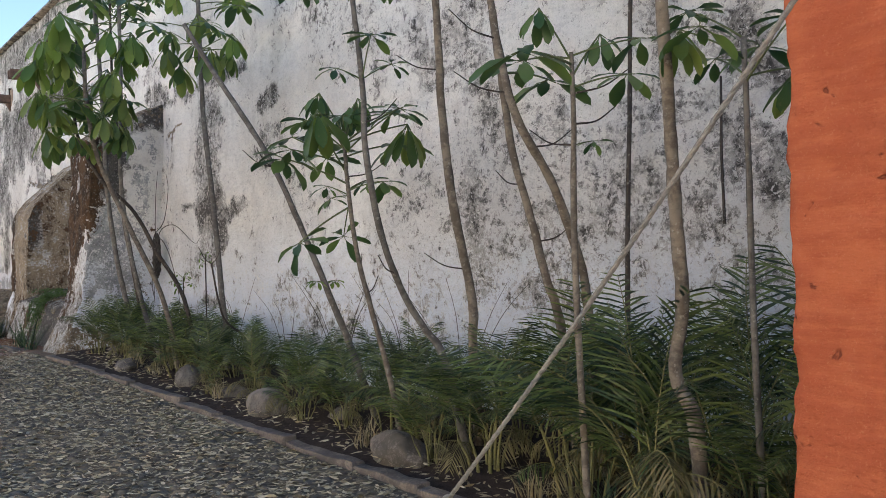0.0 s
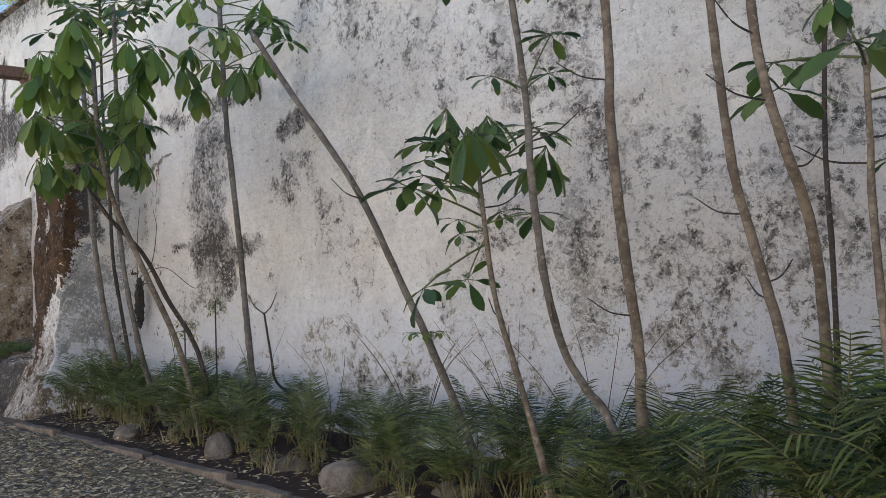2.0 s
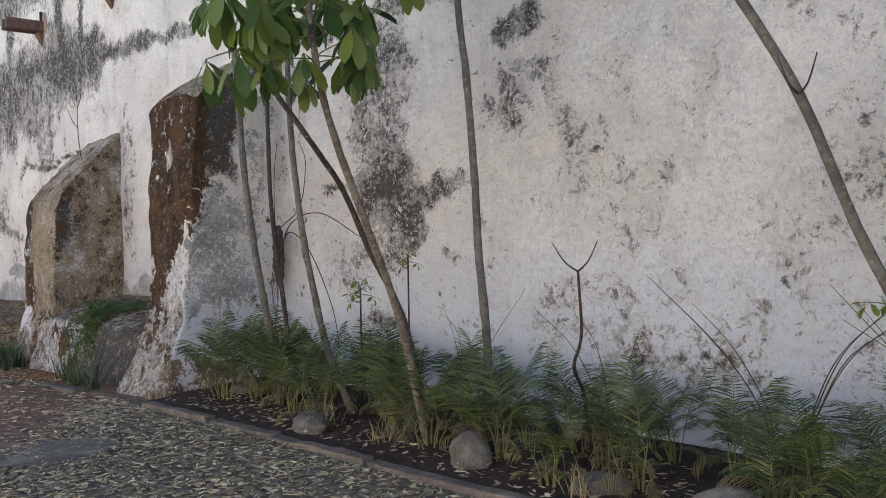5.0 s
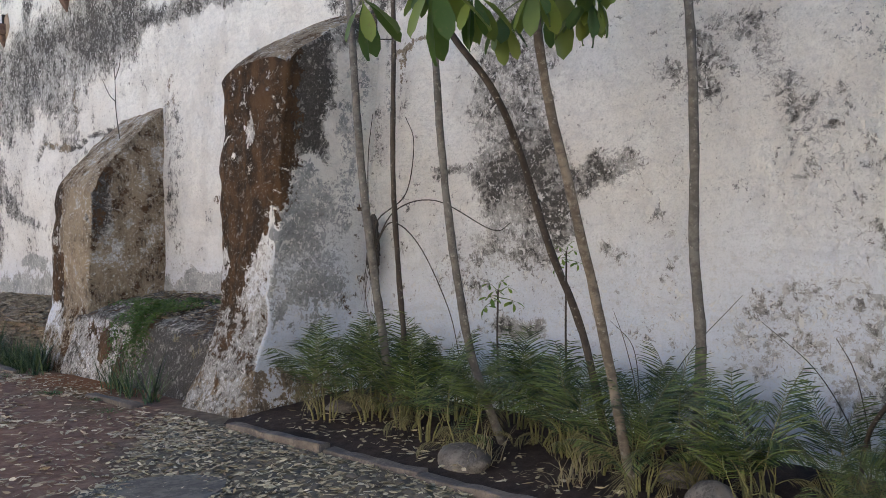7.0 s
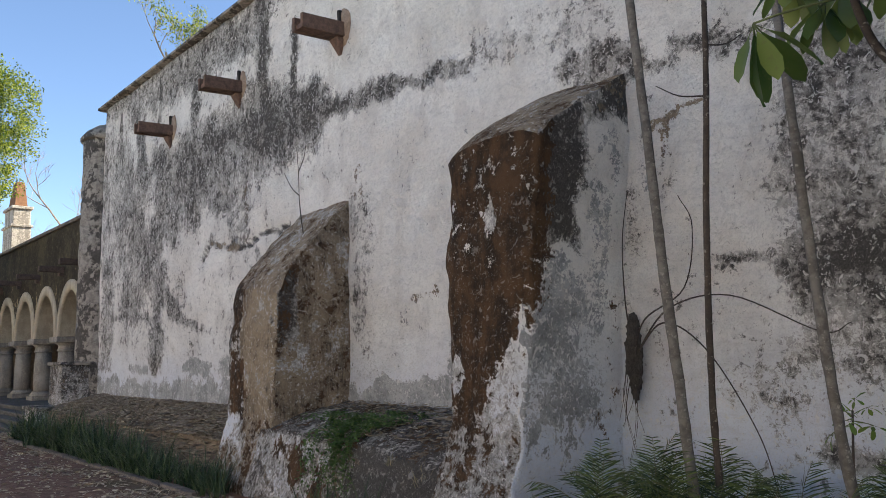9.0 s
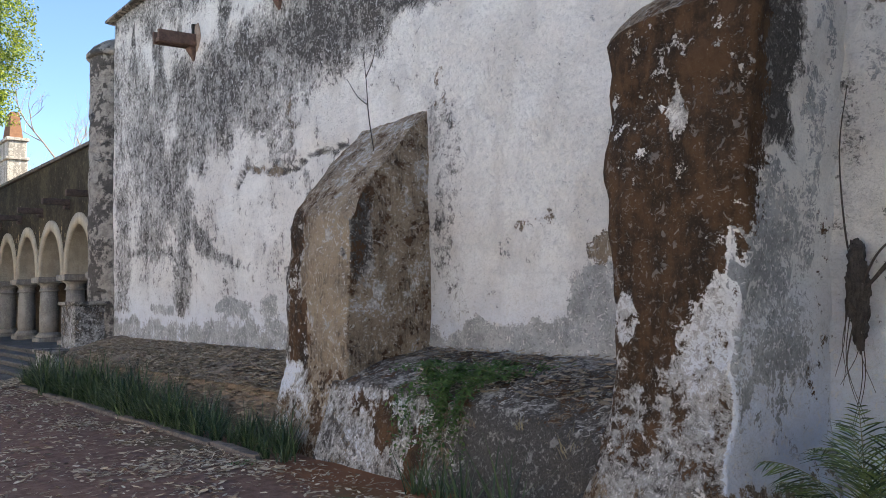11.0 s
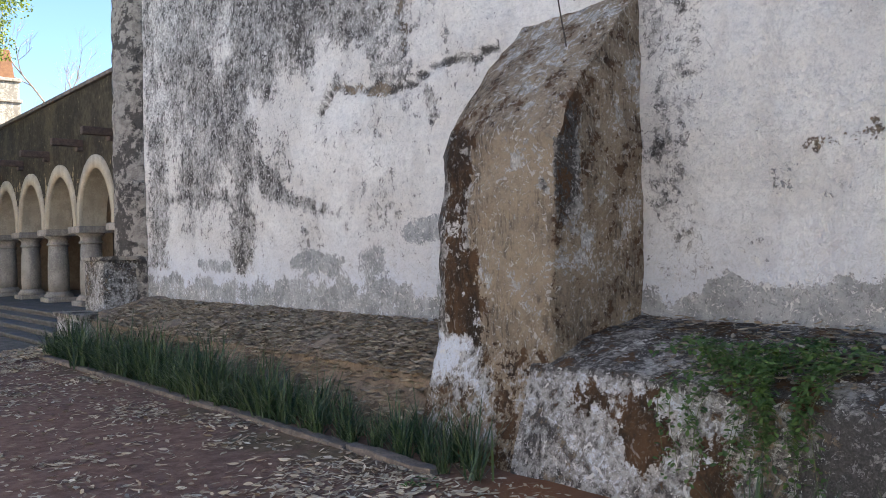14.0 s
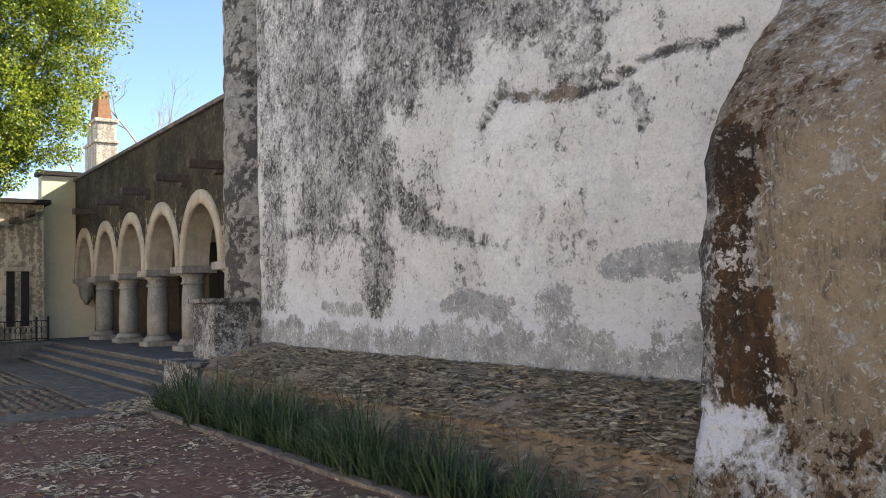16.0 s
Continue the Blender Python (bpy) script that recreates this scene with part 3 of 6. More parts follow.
def crack_z(y):
    """Height of the long crack above the far buttress."""
    return 3.56 + 0.06 * noise.noise(Vector((y * 2.1, 3, 0))) + 0.02 * noise.noise(Vector((y * 9, 7, 0))) - 0.13 * smoothstep(18.6, 19.6, y) + 0.17 * smoothstep(19.4, 20.6, y) - 0.25 * smoothstep(20.55, 20.95, y)


def ease(v):
    v = np.clip(v, 0, 1)
    return v * v * (3 - 2 * v)


def strokes_at(y, z, strokes):
    """The strongest of some soft strokes at each place."""
    out = np.zeros(len(y))
    for y0, z0, y1, z1, w, a in strokes:
        dy, dz = y1 - y0, z1 - z0
        t = np.clip(((y - y0) * dy + (z - z0) * dz) / max(dy * dy + dz * dz, 1e-6), 0, 1)
        d = np.hypot(y - y0 - t * dy, z - z0 - t * dz) / w
        out = np.maximum(out, a * ease((1.75 - d) / 1.35))
    return out


def paint_long_wall(ob):
    me = ob.data
    co = np.zeros(len(me.vertices) * 3)
    me.vertices.foreach_get("co", co)
    co = co.reshape(-1, 3)
    y, z = co[:, 1], co[:, 2]
    wy = np.array([0.16 * noise.noise(Vector((a * 1.9, b * 1.9, 4))) + 0.07 * noise.noise(Vector((a * 6, b * 6, 9))) for a, b in zip(y, z)])
    wz = np.array([0.14 * noise.noise(Vector((a * 1.9, b * 1.9, 14))) + 0.09 * noise.noise(Vector((a * 7, b * 3, 19))) for a, b in zip(y, z)])
    s = strokes_at(y + wy, z + wz, STROKES)
    ground = np.maximum(0.55 * ease((z - 6.5) / 0.6), 0.1 + 0.06 * ease((y - 17.5) / 2.5) + 0.12 * ease((8.8 - y) / 2.5) - 0.1 * ease((y - 13) / 0.5) * ease((17 - y) / 0.5))
    s = np.maximum(s * (1 - 0.2 * ease((9.0 - y) / 1.5)), ground)
    b = strokes_at(y + 0.5 * wy, z + 0.5 * wz, BARE)
    crack = np.array([crack_z(a) for a in y])
    s = np.where((y > 18.0) & (y < 20.9), np.maximum(s, np.minimum(0.95, 1.35 - np.abs(z - crack) / 0.034)), s)
    low = np.where((y > 13.2) & (y < 16.8), ease((1.60 + 0.3 * ease((14.9 - y) / 0.9) - (z + 1.3 * wz)) / 0.22), 0)
    low = np.where(y > 17.2, 0.74 * ease((1.66 - (z + 1.6 * wz)) / 0.35), low)
    low = np.maximum(low, strokes_at(y + wy, z + 0.7 * wz, COAT))
    low = np.where(low > 0.15, low, 0)
    s, b = s * (1 - low) - 0.75 * low, b * (1 - low)
    for key, val in (("stain", s), ("peel", np.maximum(b, 0)), ("brown", np.zeros(len(y)))):
        me.attributes.new(key, "FLOAT", "POINT").data.foreach_set("value", val.astype(np.float32))


def build_long_wall():
    bm = bmesh.new()
    ny, nz = 560, 126
    y0, y1, z0, z1 = -7.0, 26.1, -0.2, 7.2
    g = []
    for i in range(ny + 1):
        y = y0 + (y1 - y0) * i / ny
        col = []
        for j in range(nz + 1):
            z = z0 + (z1 - z0) * j / nz
            p = Vector((wall_x(y), y, z))
            d = bump_at(p, 0.035, 0.45) + bump_at(p, 0.012, 2.5)
            if 18.0 < y < 20.9 and abs(z - crack_z(y)) < 0.06:
                d += 0.03
            col.append(bm.verts.new((p.x + d, y, z)))
        g.append(col)
    for i in range(ny):
        for j in range(nz):
            bm.faces.new((g[i][j], g[i][j + 1], g[i + 1][j + 1], g[i + 1][j]))
    ring = [g[i][0] for i in range(ny + 1)] + [g[ny][j] for j in range(1, nz + 1)] + [g[i][nz] for i in range(ny - 1, -1, -1)] + [g[0][j] for j in range(nz - 1, 0, -1)]
    back = [bm.verts.new((5.7, v.co.y, v.co.z)) for v in ring]
    for i in range(len(ring)):
        k = (i + 1) % len(ring)
        bm.faces.new((ring[i], ring[k], back[k], back[i]))
    bm.faces.new(back[::-1])
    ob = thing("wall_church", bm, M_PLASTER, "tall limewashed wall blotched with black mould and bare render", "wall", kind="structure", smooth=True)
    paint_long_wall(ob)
    # weathered coping along the top
    bm = bmesh.new()
    n = 130
    rows = []
    for i in range(n + 1):
        y = -7.0 + 33.25 * i / n
        w = bump_at(Vector((0, y, 9)), 0.03, 1.4)
        rows.append([bm.verts.new((x + wall_x(y) - 4.75 + w, y, z + w)) for x, z in ((4.72, 7.19), (4.63, 7.205), (4.63, 7.25), (4.8, 7.29), (5.8, 7.36), (5.8, 7.19))])
    for a, b in zip(rows, rows[1:]):
        for s in range(6):
            bm.faces.new((a[s], a[(s + 1) % 6], b[(s + 1) % 6], b[s]))
    bm.faces.new(rows[0])
    bm.faces.new(rows[-1][::-1])
    thing("wall_coping", bm, M_PIER, "dark mouldy coping along the wall top", "coping", kind="structure")
    bm = box(bmesh.new(), 5.72, -7, -0.2, 15, 26.1, 7.1)
    thing("church_body", bm, M_FACADE, "plain masonry body behind the long wall", "building", kind="structure")


build_long_wall()


def lerp_list(v, knots):
    for (a, p), (b, q) in zip(knots, knots[1:]):
        if v <= b:
            return p + (q - p) * max(0, (v - a)) / (b - a)
    return knots[-1][1]


def build_buttress(front, y_lo, y_hi, z_front, z_wall, x_wall, bulge, seed, fn, label):
    """A battered masonry buttress with a sloping top; front, y_lo and y_hi are (height, value) knots."""
    bm = bmesh.new()
    nu, nv, nw = 26, 26, 52
    seen = {}
    z0 = 0.1

    def at(u, v, w):
        key = (round(u * nu), round(v * nv), round(w * nw))
        if key in seen:
            return seen[key]
        top = z_front + (z_wall - z_front) * (v ** bulge) - 0.10 * (2 * u - 1) ** 4 * (1 - v)
        z = z0 + (top - z0) * w
        hz = min(z, z_front)
        x = lerp_list(hz, front) * (1 - v) + x_wall * v
        y = lerp_list(hz, y_lo) * (1 - u) + lerp_list(hz, y_hi) * u
        # worn arrises
        for a, b in ((u, v), (1 - u, v)):
            e = max(0, 0.10 - a) * max(0, 0.10 - b) * 40
            x += e * 0.12
        p = Vector((x, y, z))
        q = p + Vector((seed, seed, 0))
        d = Vector((bump_at(q, 0.03, 0.9) + bump_at(q, 0.022, 5), bump_at(q + Vector((31, 0, 0)), 0.03, 0.9) + bump_at(q + Vector((31, 0, 0)), 0.022, 5), bump_at(q + Vector((0, 57, 0)), 0.03, 1.5)))
        seen[key] = bm.verts.new(p + d)
        return seen[key]

    def sheet(f, na, nb):
        for i in range(na):
            for j in range(nb):
                a, b, c, d = f(i / na, j / nb), f((i + 1) / na, j / nb), f((i + 1) / na, (j + 1) / nb), f(i / na, (j + 1) / nb)
                if len({a, b, c, d}) == 4:
                    bm.faces.new((a, b, c, d))
    sheet(lambda a, b: at(a, 0, b), nu, nw)
    sheet(lambda a, b: at(0, a, b), nv, nw)
    sheet(lambda a, b: at(1, a, b), nv, nw)
    sheet(lambda a, b: at(a, b, 1), nu, nv)
    bmesh.ops.recalc_face_normals(bm, faces=bm.faces[:])
    e = base("buttress", 0, 0, 0, label, "buttress", "buttresses of the wall")
    tops = len(bm.faces) - nu * nv
    for name, lo, hi in (("masonry_body", 0, tops), ("sloping_top", tops, len(bm.faces))):
        c = bm.copy()
        c.faces.ensure_lookup_table()
        bmesh.ops.delete(c, geom=[f for i, f in enumerate(c.faces) if not lo <= i < hi], context="FACES")
        paint(part(name, c, M_PLASTER, e, smooth=True), fn)
    bm.free()
    return e


def paint_brown_buttress(p, n):
    wave = 0.3 * noise.noise(Vector((p.x * 2, p.y * 2, p.z * 1.4))) + 0.16 * noise.noise(Vector((p.x * 5, p.y * 5, p.z * 5)))
    if n.z > 0.5 and p.z > 2.5:
        return 0.55, 0.7, 0.22
    if n.y < -0.45:
        # side towards the trees: black above by the arris, grey cement below, dirty by the wall
        black = smoothstep(2.35, 2.75, p.z + 1.2 * wave) * smoothstep(4.5, 4.15, p.x + 0.8 * wave)
        edge = smoothstep(3.5, 3.8, p.z + wave)
        s = -0.42 + 1.4 * max(black, 0.75 * edge) + 0.5 * smoothstep(4.45, 4.75, p.x + 0.5 * wave)
        r = 0.75 * smoothstep(1.9, 2.4, p.z + wave) * smoothstep(3.95, 3.72, p.x + 0.3 * wave) + 0.25 * blob(p.x, p.z, [(4.62, 1.9, 0.08, 0.45, 0.9), (4.55, 1.25, 0.1, 0.14, 0.8)])
        b = 0.3 * edge + 0.5 * smoothstep(0.9, 0.6, p.z + 0.4 * wave)
        if p.z < 1.5:
            s += 0.35 * smoothstep(1.5, 0.8, p.z + wave)
        return s, b, r
    lim = 12.1 + 0.75 * smoothstep(2.35, 1.45, p.z + 0.4 * wave) + 0.2 * wave
    side = smoothstep(lim - 0.3, lim + 0.34, p.y)
    far_edge = smoothstep(13.1, 13.3, p.y + 0.2 * wave) * smoothstep(1.85, 1.65, p.z)
    r = 0.98 * side * (1 - 0.8 * far_edge) * (0.5 + 0.5 * smoothstep(1.1, 1.7, p.z + wave))
    r = max(r, 0.36) - 0.9 * blob(p.y, p.z, [(12.87, 2.83, 0.06, 0.09, 1.0)])
    rough = smoothstep(2.75, 3.1, p.z + 0.5 * wave)
    foot = smoothstep(0.95, 0.6, p.z + 0.4 * wave)
    r -= 0.26 * rough + 0.2 * foot
    b = max(0.62 * rough, 0.5 * foot, 0.14)
    s = 0.42 + 0.1 * rough + 0.22 * smoothstep(1.6, 0.9, p.z)
    return s, b, r


def paint_tan_buttress(p, n):
    wave = 0.25 * noise.noise(Vector((p.x * 2, p.y * 2, p.z * 1.6))) + 0.15 * noise.noise(Vector((p.x * 5, p.y * 5, p.z * 5)))
    if p.z < 1.14 + 0.35 * wave and n.y > -0.45:
        lime = smoothstep(17.0, 17.3, p.y + wave) * smoothstep(0.75, 1.0, p.z + wave)
        return 0.6 - 0.3 * lime, 0.6 - 0.44 * lime, 0.34 - 0.34 * lime
    if n.z > 0.5:
        return 0.55, 0.66, 0.2
    if n.y < -0.45:
        black = smoothstep(1.7, 2.3, p.z + wave) * smoothstep(4.15, 3.9, p.x + 0.5 * wave)
        if p.z < 0.95:
            return 0.5, 0.35, 0.1
        return 0.5 + 0.45 * black, 0.72 - 0.5 * black, 0.18 + 0.16 * black
    edge = smoothstep(17.25, 17.4, p.y + 0.5 * wave)
    rim = smoothstep(17.56, 17.66, p.y + 0.2 * wave)
    low = smoothstep(1.85, 1.6, p.z + 0.4 * wave) * smoothstep(17.05, 17.3, p.y + 0.4 * wave)
    top = smoothstep(2.3, 2.6, p.z)
    r = max(0.95 * low, 0.66 * edge) * (1 - 0.75 * rim)
    b = 0.78 * (1 - edge) - 0.06 * smoothstep(1.75, 1.3, p.z + wave)
    s = 0.55 + 0.25 * rim + 0.2 * top
    return s, b, r


build_buttress([(0.1, 3.18), (0.55, 3.36), (1.1, 3.56), (2.0, 3.64), (3.5, 3.66)], [(0.1, 12.42), (0.8, 12.56), (2.0, 12.5), (3.5, 12.36)],
               [(0.1, 13.62), (0.8, 13.42), (1.7, 13.38), (2.6, 13.46), (3.5, 13.36)], 3.47, 4.2, 4.95, 0.8, 3, paint_brown_buttress,
               "tall masonry buttress stained dark rust brown, flaring at its foot")
build_buttress([(0.1, 3.42), (0.6, 3.58), (1.1, 3.72), (2.6, 3.76)], [(0.1, 16.5), (1.0, 16.56), (2.6, 16.52)],
               [(0.1, 17.82), (1.0, 17.75), (2.6, 17.68)], 2.62, 3.84, 4.92, 0.84, 11, paint_tan_buttress,
               "shorter masonry buttress with bare tan render and whitewashed foot")


def build_sheet(name, fn, na, nb, mat, label, category, seed, amp, painter=None, kind="structure"):
    """An uneven sheet over (a, b) in 0..1."""
    bm = bmesh.new()
    g = []
    for i in range(na + 1):
        row = []
        for j in range(nb + 1):
            p = Vector(fn(i / na, j / nb))
            q = p + Vector((seed, 0, seed))
            row.append(bm.verts.new(p + Vector((bump_at(q, amp, 1.3) + bump_at(q, amp * 0.35, 6), 0, bump_at(q + Vector((9, 9, 0)), amp, 1.5)))))
        g.append(row)
    for i in range(na):
        for j in range(nb):
            bm.faces.new((g[i][j], g[i][j + 1], g[i + 1][j + 1], g[i + 1][j]))
    bmesh.ops.recalc_face_normals(bm, faces=bm.faces[:])
    ob = thing(name, bm, mat, label, category, kind=kind, smooth=True)
    if painter:
        paint(ob, painter)
    return ob


def ledge_at(a, b):
    """The low wall between the buttresses: its battered front, then its sloping top."""
    y = 13.25 + 3.45 * a
    h = 0.90 + 0.13 * a + 0.02 * math.sin(y * 4)
    if b < 0.45:
        t = b / 0.45
        return 3.42 + 0.25 * t, y, 0.15 + (h - 0.15) * t
    t = (b - 0.45) / 0.55
    return 3.67 + 0.06 * t + 1.06 * t, y, h + 0.03 * math.sin(t * math.pi) + (1.27 - h) * t


def ledge_paint(p, n):
    wave = 0.3 * noise.noise(p * 1.7) + 0.15 * noise.noise(p * 5)
    if n.z > 0.6:
        return 0.8 + 0.3 * wave, 0.25 + 0.6 * wave, 0.2
    k = smoothstep(15.0, 14.6, p.y + wave)
    spots = blob(p.y, p.z, [(15.75, 0.72, 0.16, 0.2, 0.85), (15.3, 0.5, 0.1, 0.22, 0.75), (16.15, 0.85, 0.2, 0.1, 0.5)])
    return 0.54 + 0.15 * smoothstep(0.5, 0.25, p.z) + 0.45 * k, 0.3 + 0.3 * wave - 0.2 * k, spots


build_sheet("ledge_wall", ledge_at, 80, 40, M_PLASTER, "low battered retaining wall with flaking whitewash", "retaining wall", 5, 0.03, ledge_paint)


def bank_at(a, b):
    y = 17.55 + 8.6 * a
    knots = [(0, 3.46, 0.2), (0.18, 3.64, 0.40), (0.34, 3.80, 0.70), (0.4, 3.80, 0.80), (0.5, 4.06, 0.92), (1.0, 4.8, 1.10)]
    for (t0, x0, z0), (t1, x1, z1) in zip(knots, knots[1:]):
        if b <= t1:
            t = (b - t0) / (t1 - t0)
            return x0 + (x1 - x0) * t, y, z0 + (z1 - z0) * t
    return 4.8, y, 1.1


build_sheet("bank", bank_at, 130, 26, M_BANK, "sloping earth bank covered with dry leaves against the wall", "bank", 8, 0.075)


def bed_at(a, b):
    y = -3 + 15.6 * a
    return 3.12 + 1.9 * b, y, ground_z(y) + 0.015 + 0.08 * math.sin(min(b * 1.8, 1) * math.pi / 2)


build_sheet("planting_bed", bed_at, 130, 22, M_SOIL, "dark damp soil of the planting bed", "soil", 13, 0.025)


# ---- kerbs ----
def build_kerb(name, x, y0, y1, h, label):
    rng = random.Random(int(y0 * 10) + 3)
    e = base(name, x, y0, ground_z(y0), label, "kerb", kind="structure")
    y = y0
    while y < y1 - 0.1:
        ln = min(rng.uniform(0.7, 1.6), y1 - y)
        bm = bmesh.new()
        g = ground_z(y + ln / 2)
        dx, dz = rng.uniform(-0.018, 0.018), rng.uniform(-0.015, 0.012)
        box(bm, -0.055 + dx, y - y0 + 0.003, g - 0.12 - ground_z(y0), 0.055 + dx, y - y0 + ln - 0.003, g + h + dz - ground_z(y0), 0.016)
        bmesh.ops.subdivide_edges(bm, edges=[ed for ed in bm.edges if abs(ed.verts[0].co.y - ed.verts[1].co.y) > 0.3], cuts=9)
        for v in bm.verts:
            v.co.x += 0.022 * noise.noise(v.co * 6 + Vector((0, y, 0)))
            v.co.z += 0.016 * noise.noise(v.co * 5 + Vector((5, y, 0))) - 0.01
        part("kerb_stone", bm, M_KERB, e)
        y += ln
    return e


build_kerb("kerb_bed", 3.1, -3, 12.35, 0.055, "narrow brown stone kerb edging the planting bed")
build_kerb("kerb_grass", 3.08, 17.0, 25.9, 0.05, "narrow stone kerb edging the strap grass")
build_kerb("kerb_foot", 3.0, 13.75, 14.75, 0.05, "short stone kerb by the buttress foot")


# ---- far end: pier, plinths, arcade, steps ----
def build_pier():
    e = base("pier", 5.05, 26.62, 0.3, "round mouldy stone pier at the wall's corner", "pier")
    bm = bmesh.new()
    prof = [(0.64, 0.0), (0.62, 0.6), (0.60, 1.5), (0.59, 3.0), (0.58, 5.0), (0.57, 6.3)]
    lathe(bm, prof, 0, 0, 28)
    bmesh.ops.subdivide_edges(bm, edges=[ed for ed in bm.edges if abs(ed.verts[0].co.z - ed.verts[1].co.z) > 0.3], cuts=15)
    for v in bm.verts:
        d = bump_at(Vector((v.co.x, v.co.y, v.co.z * 2.2)), 0.035, 1.5) + bump_at(v.co, 0.02, 6)
        v.co.x *= 1 + d
        v.co.y *= 1 + d
    part("shaft", bm, M_PIER, e, smooth=True)
    part("cap", lathe(bmesh.new(), [(0.58, 6.28), (0.64, 6.3), (0.64, 6.37), (0.52, 6.52), (0.32, 6.66), (0.1, 6.72)], 0, 0, 28), M_PIER, e, "domed mortar cap", True)
    for nm, (x0, y0, x1, y1, z0, z1) in (("plinth", (3.62, 25.9, 5.4, 27.05, 0.2, 0.84)), ("pedestal", (4.08, 26.2, 5.5, 27.1, 0.8, 1.72))):
        t = base(nm, x0, y0, z0, "low crumbling whitewashed block with a flat stone top", "plinth", "blocks by the pier")
        bm = box(bmesh.new(), 0, 0, 0, x1 - x0, y1 - y0, z1 - z0, 0.03)
        bmesh.ops.subdivide_edges(bm, edges=bm.edges[:], cuts=5, use_grid_fill=True)
        for v in bm.verts:
            v.co += Vector((1, 1, 0)) * bump_at(v.co, 0.02, 3)
        o = part("block", bm, M_PLASTER, t, smooth=True)
        paint(o, lambda p, n: (0.62, 0.3, 0.0))
        part("top_slab", box(bmesh.new(), -0.05, -0.05, z1 - z0 + 0.002, x1 - x0, y1 - y0 + 0.05, z1 - z0 + 0.07, 0.015), M_PIER, t, "dark stone slab")


build_pier()

ARC_X, FLOOR, SPRING = 5.2, 0.75, 2.44
COLS = [28.65, 30.97, 33.29, 35.61, 37.93]
ARC_END = 40.2


def arch_curve(c, half, rise, n=18):
    return [(c - half * math.cos(math.pi * k / n), SPRING + rise * math.sin(math.pi * k / n)) for k in range(n + 1)]


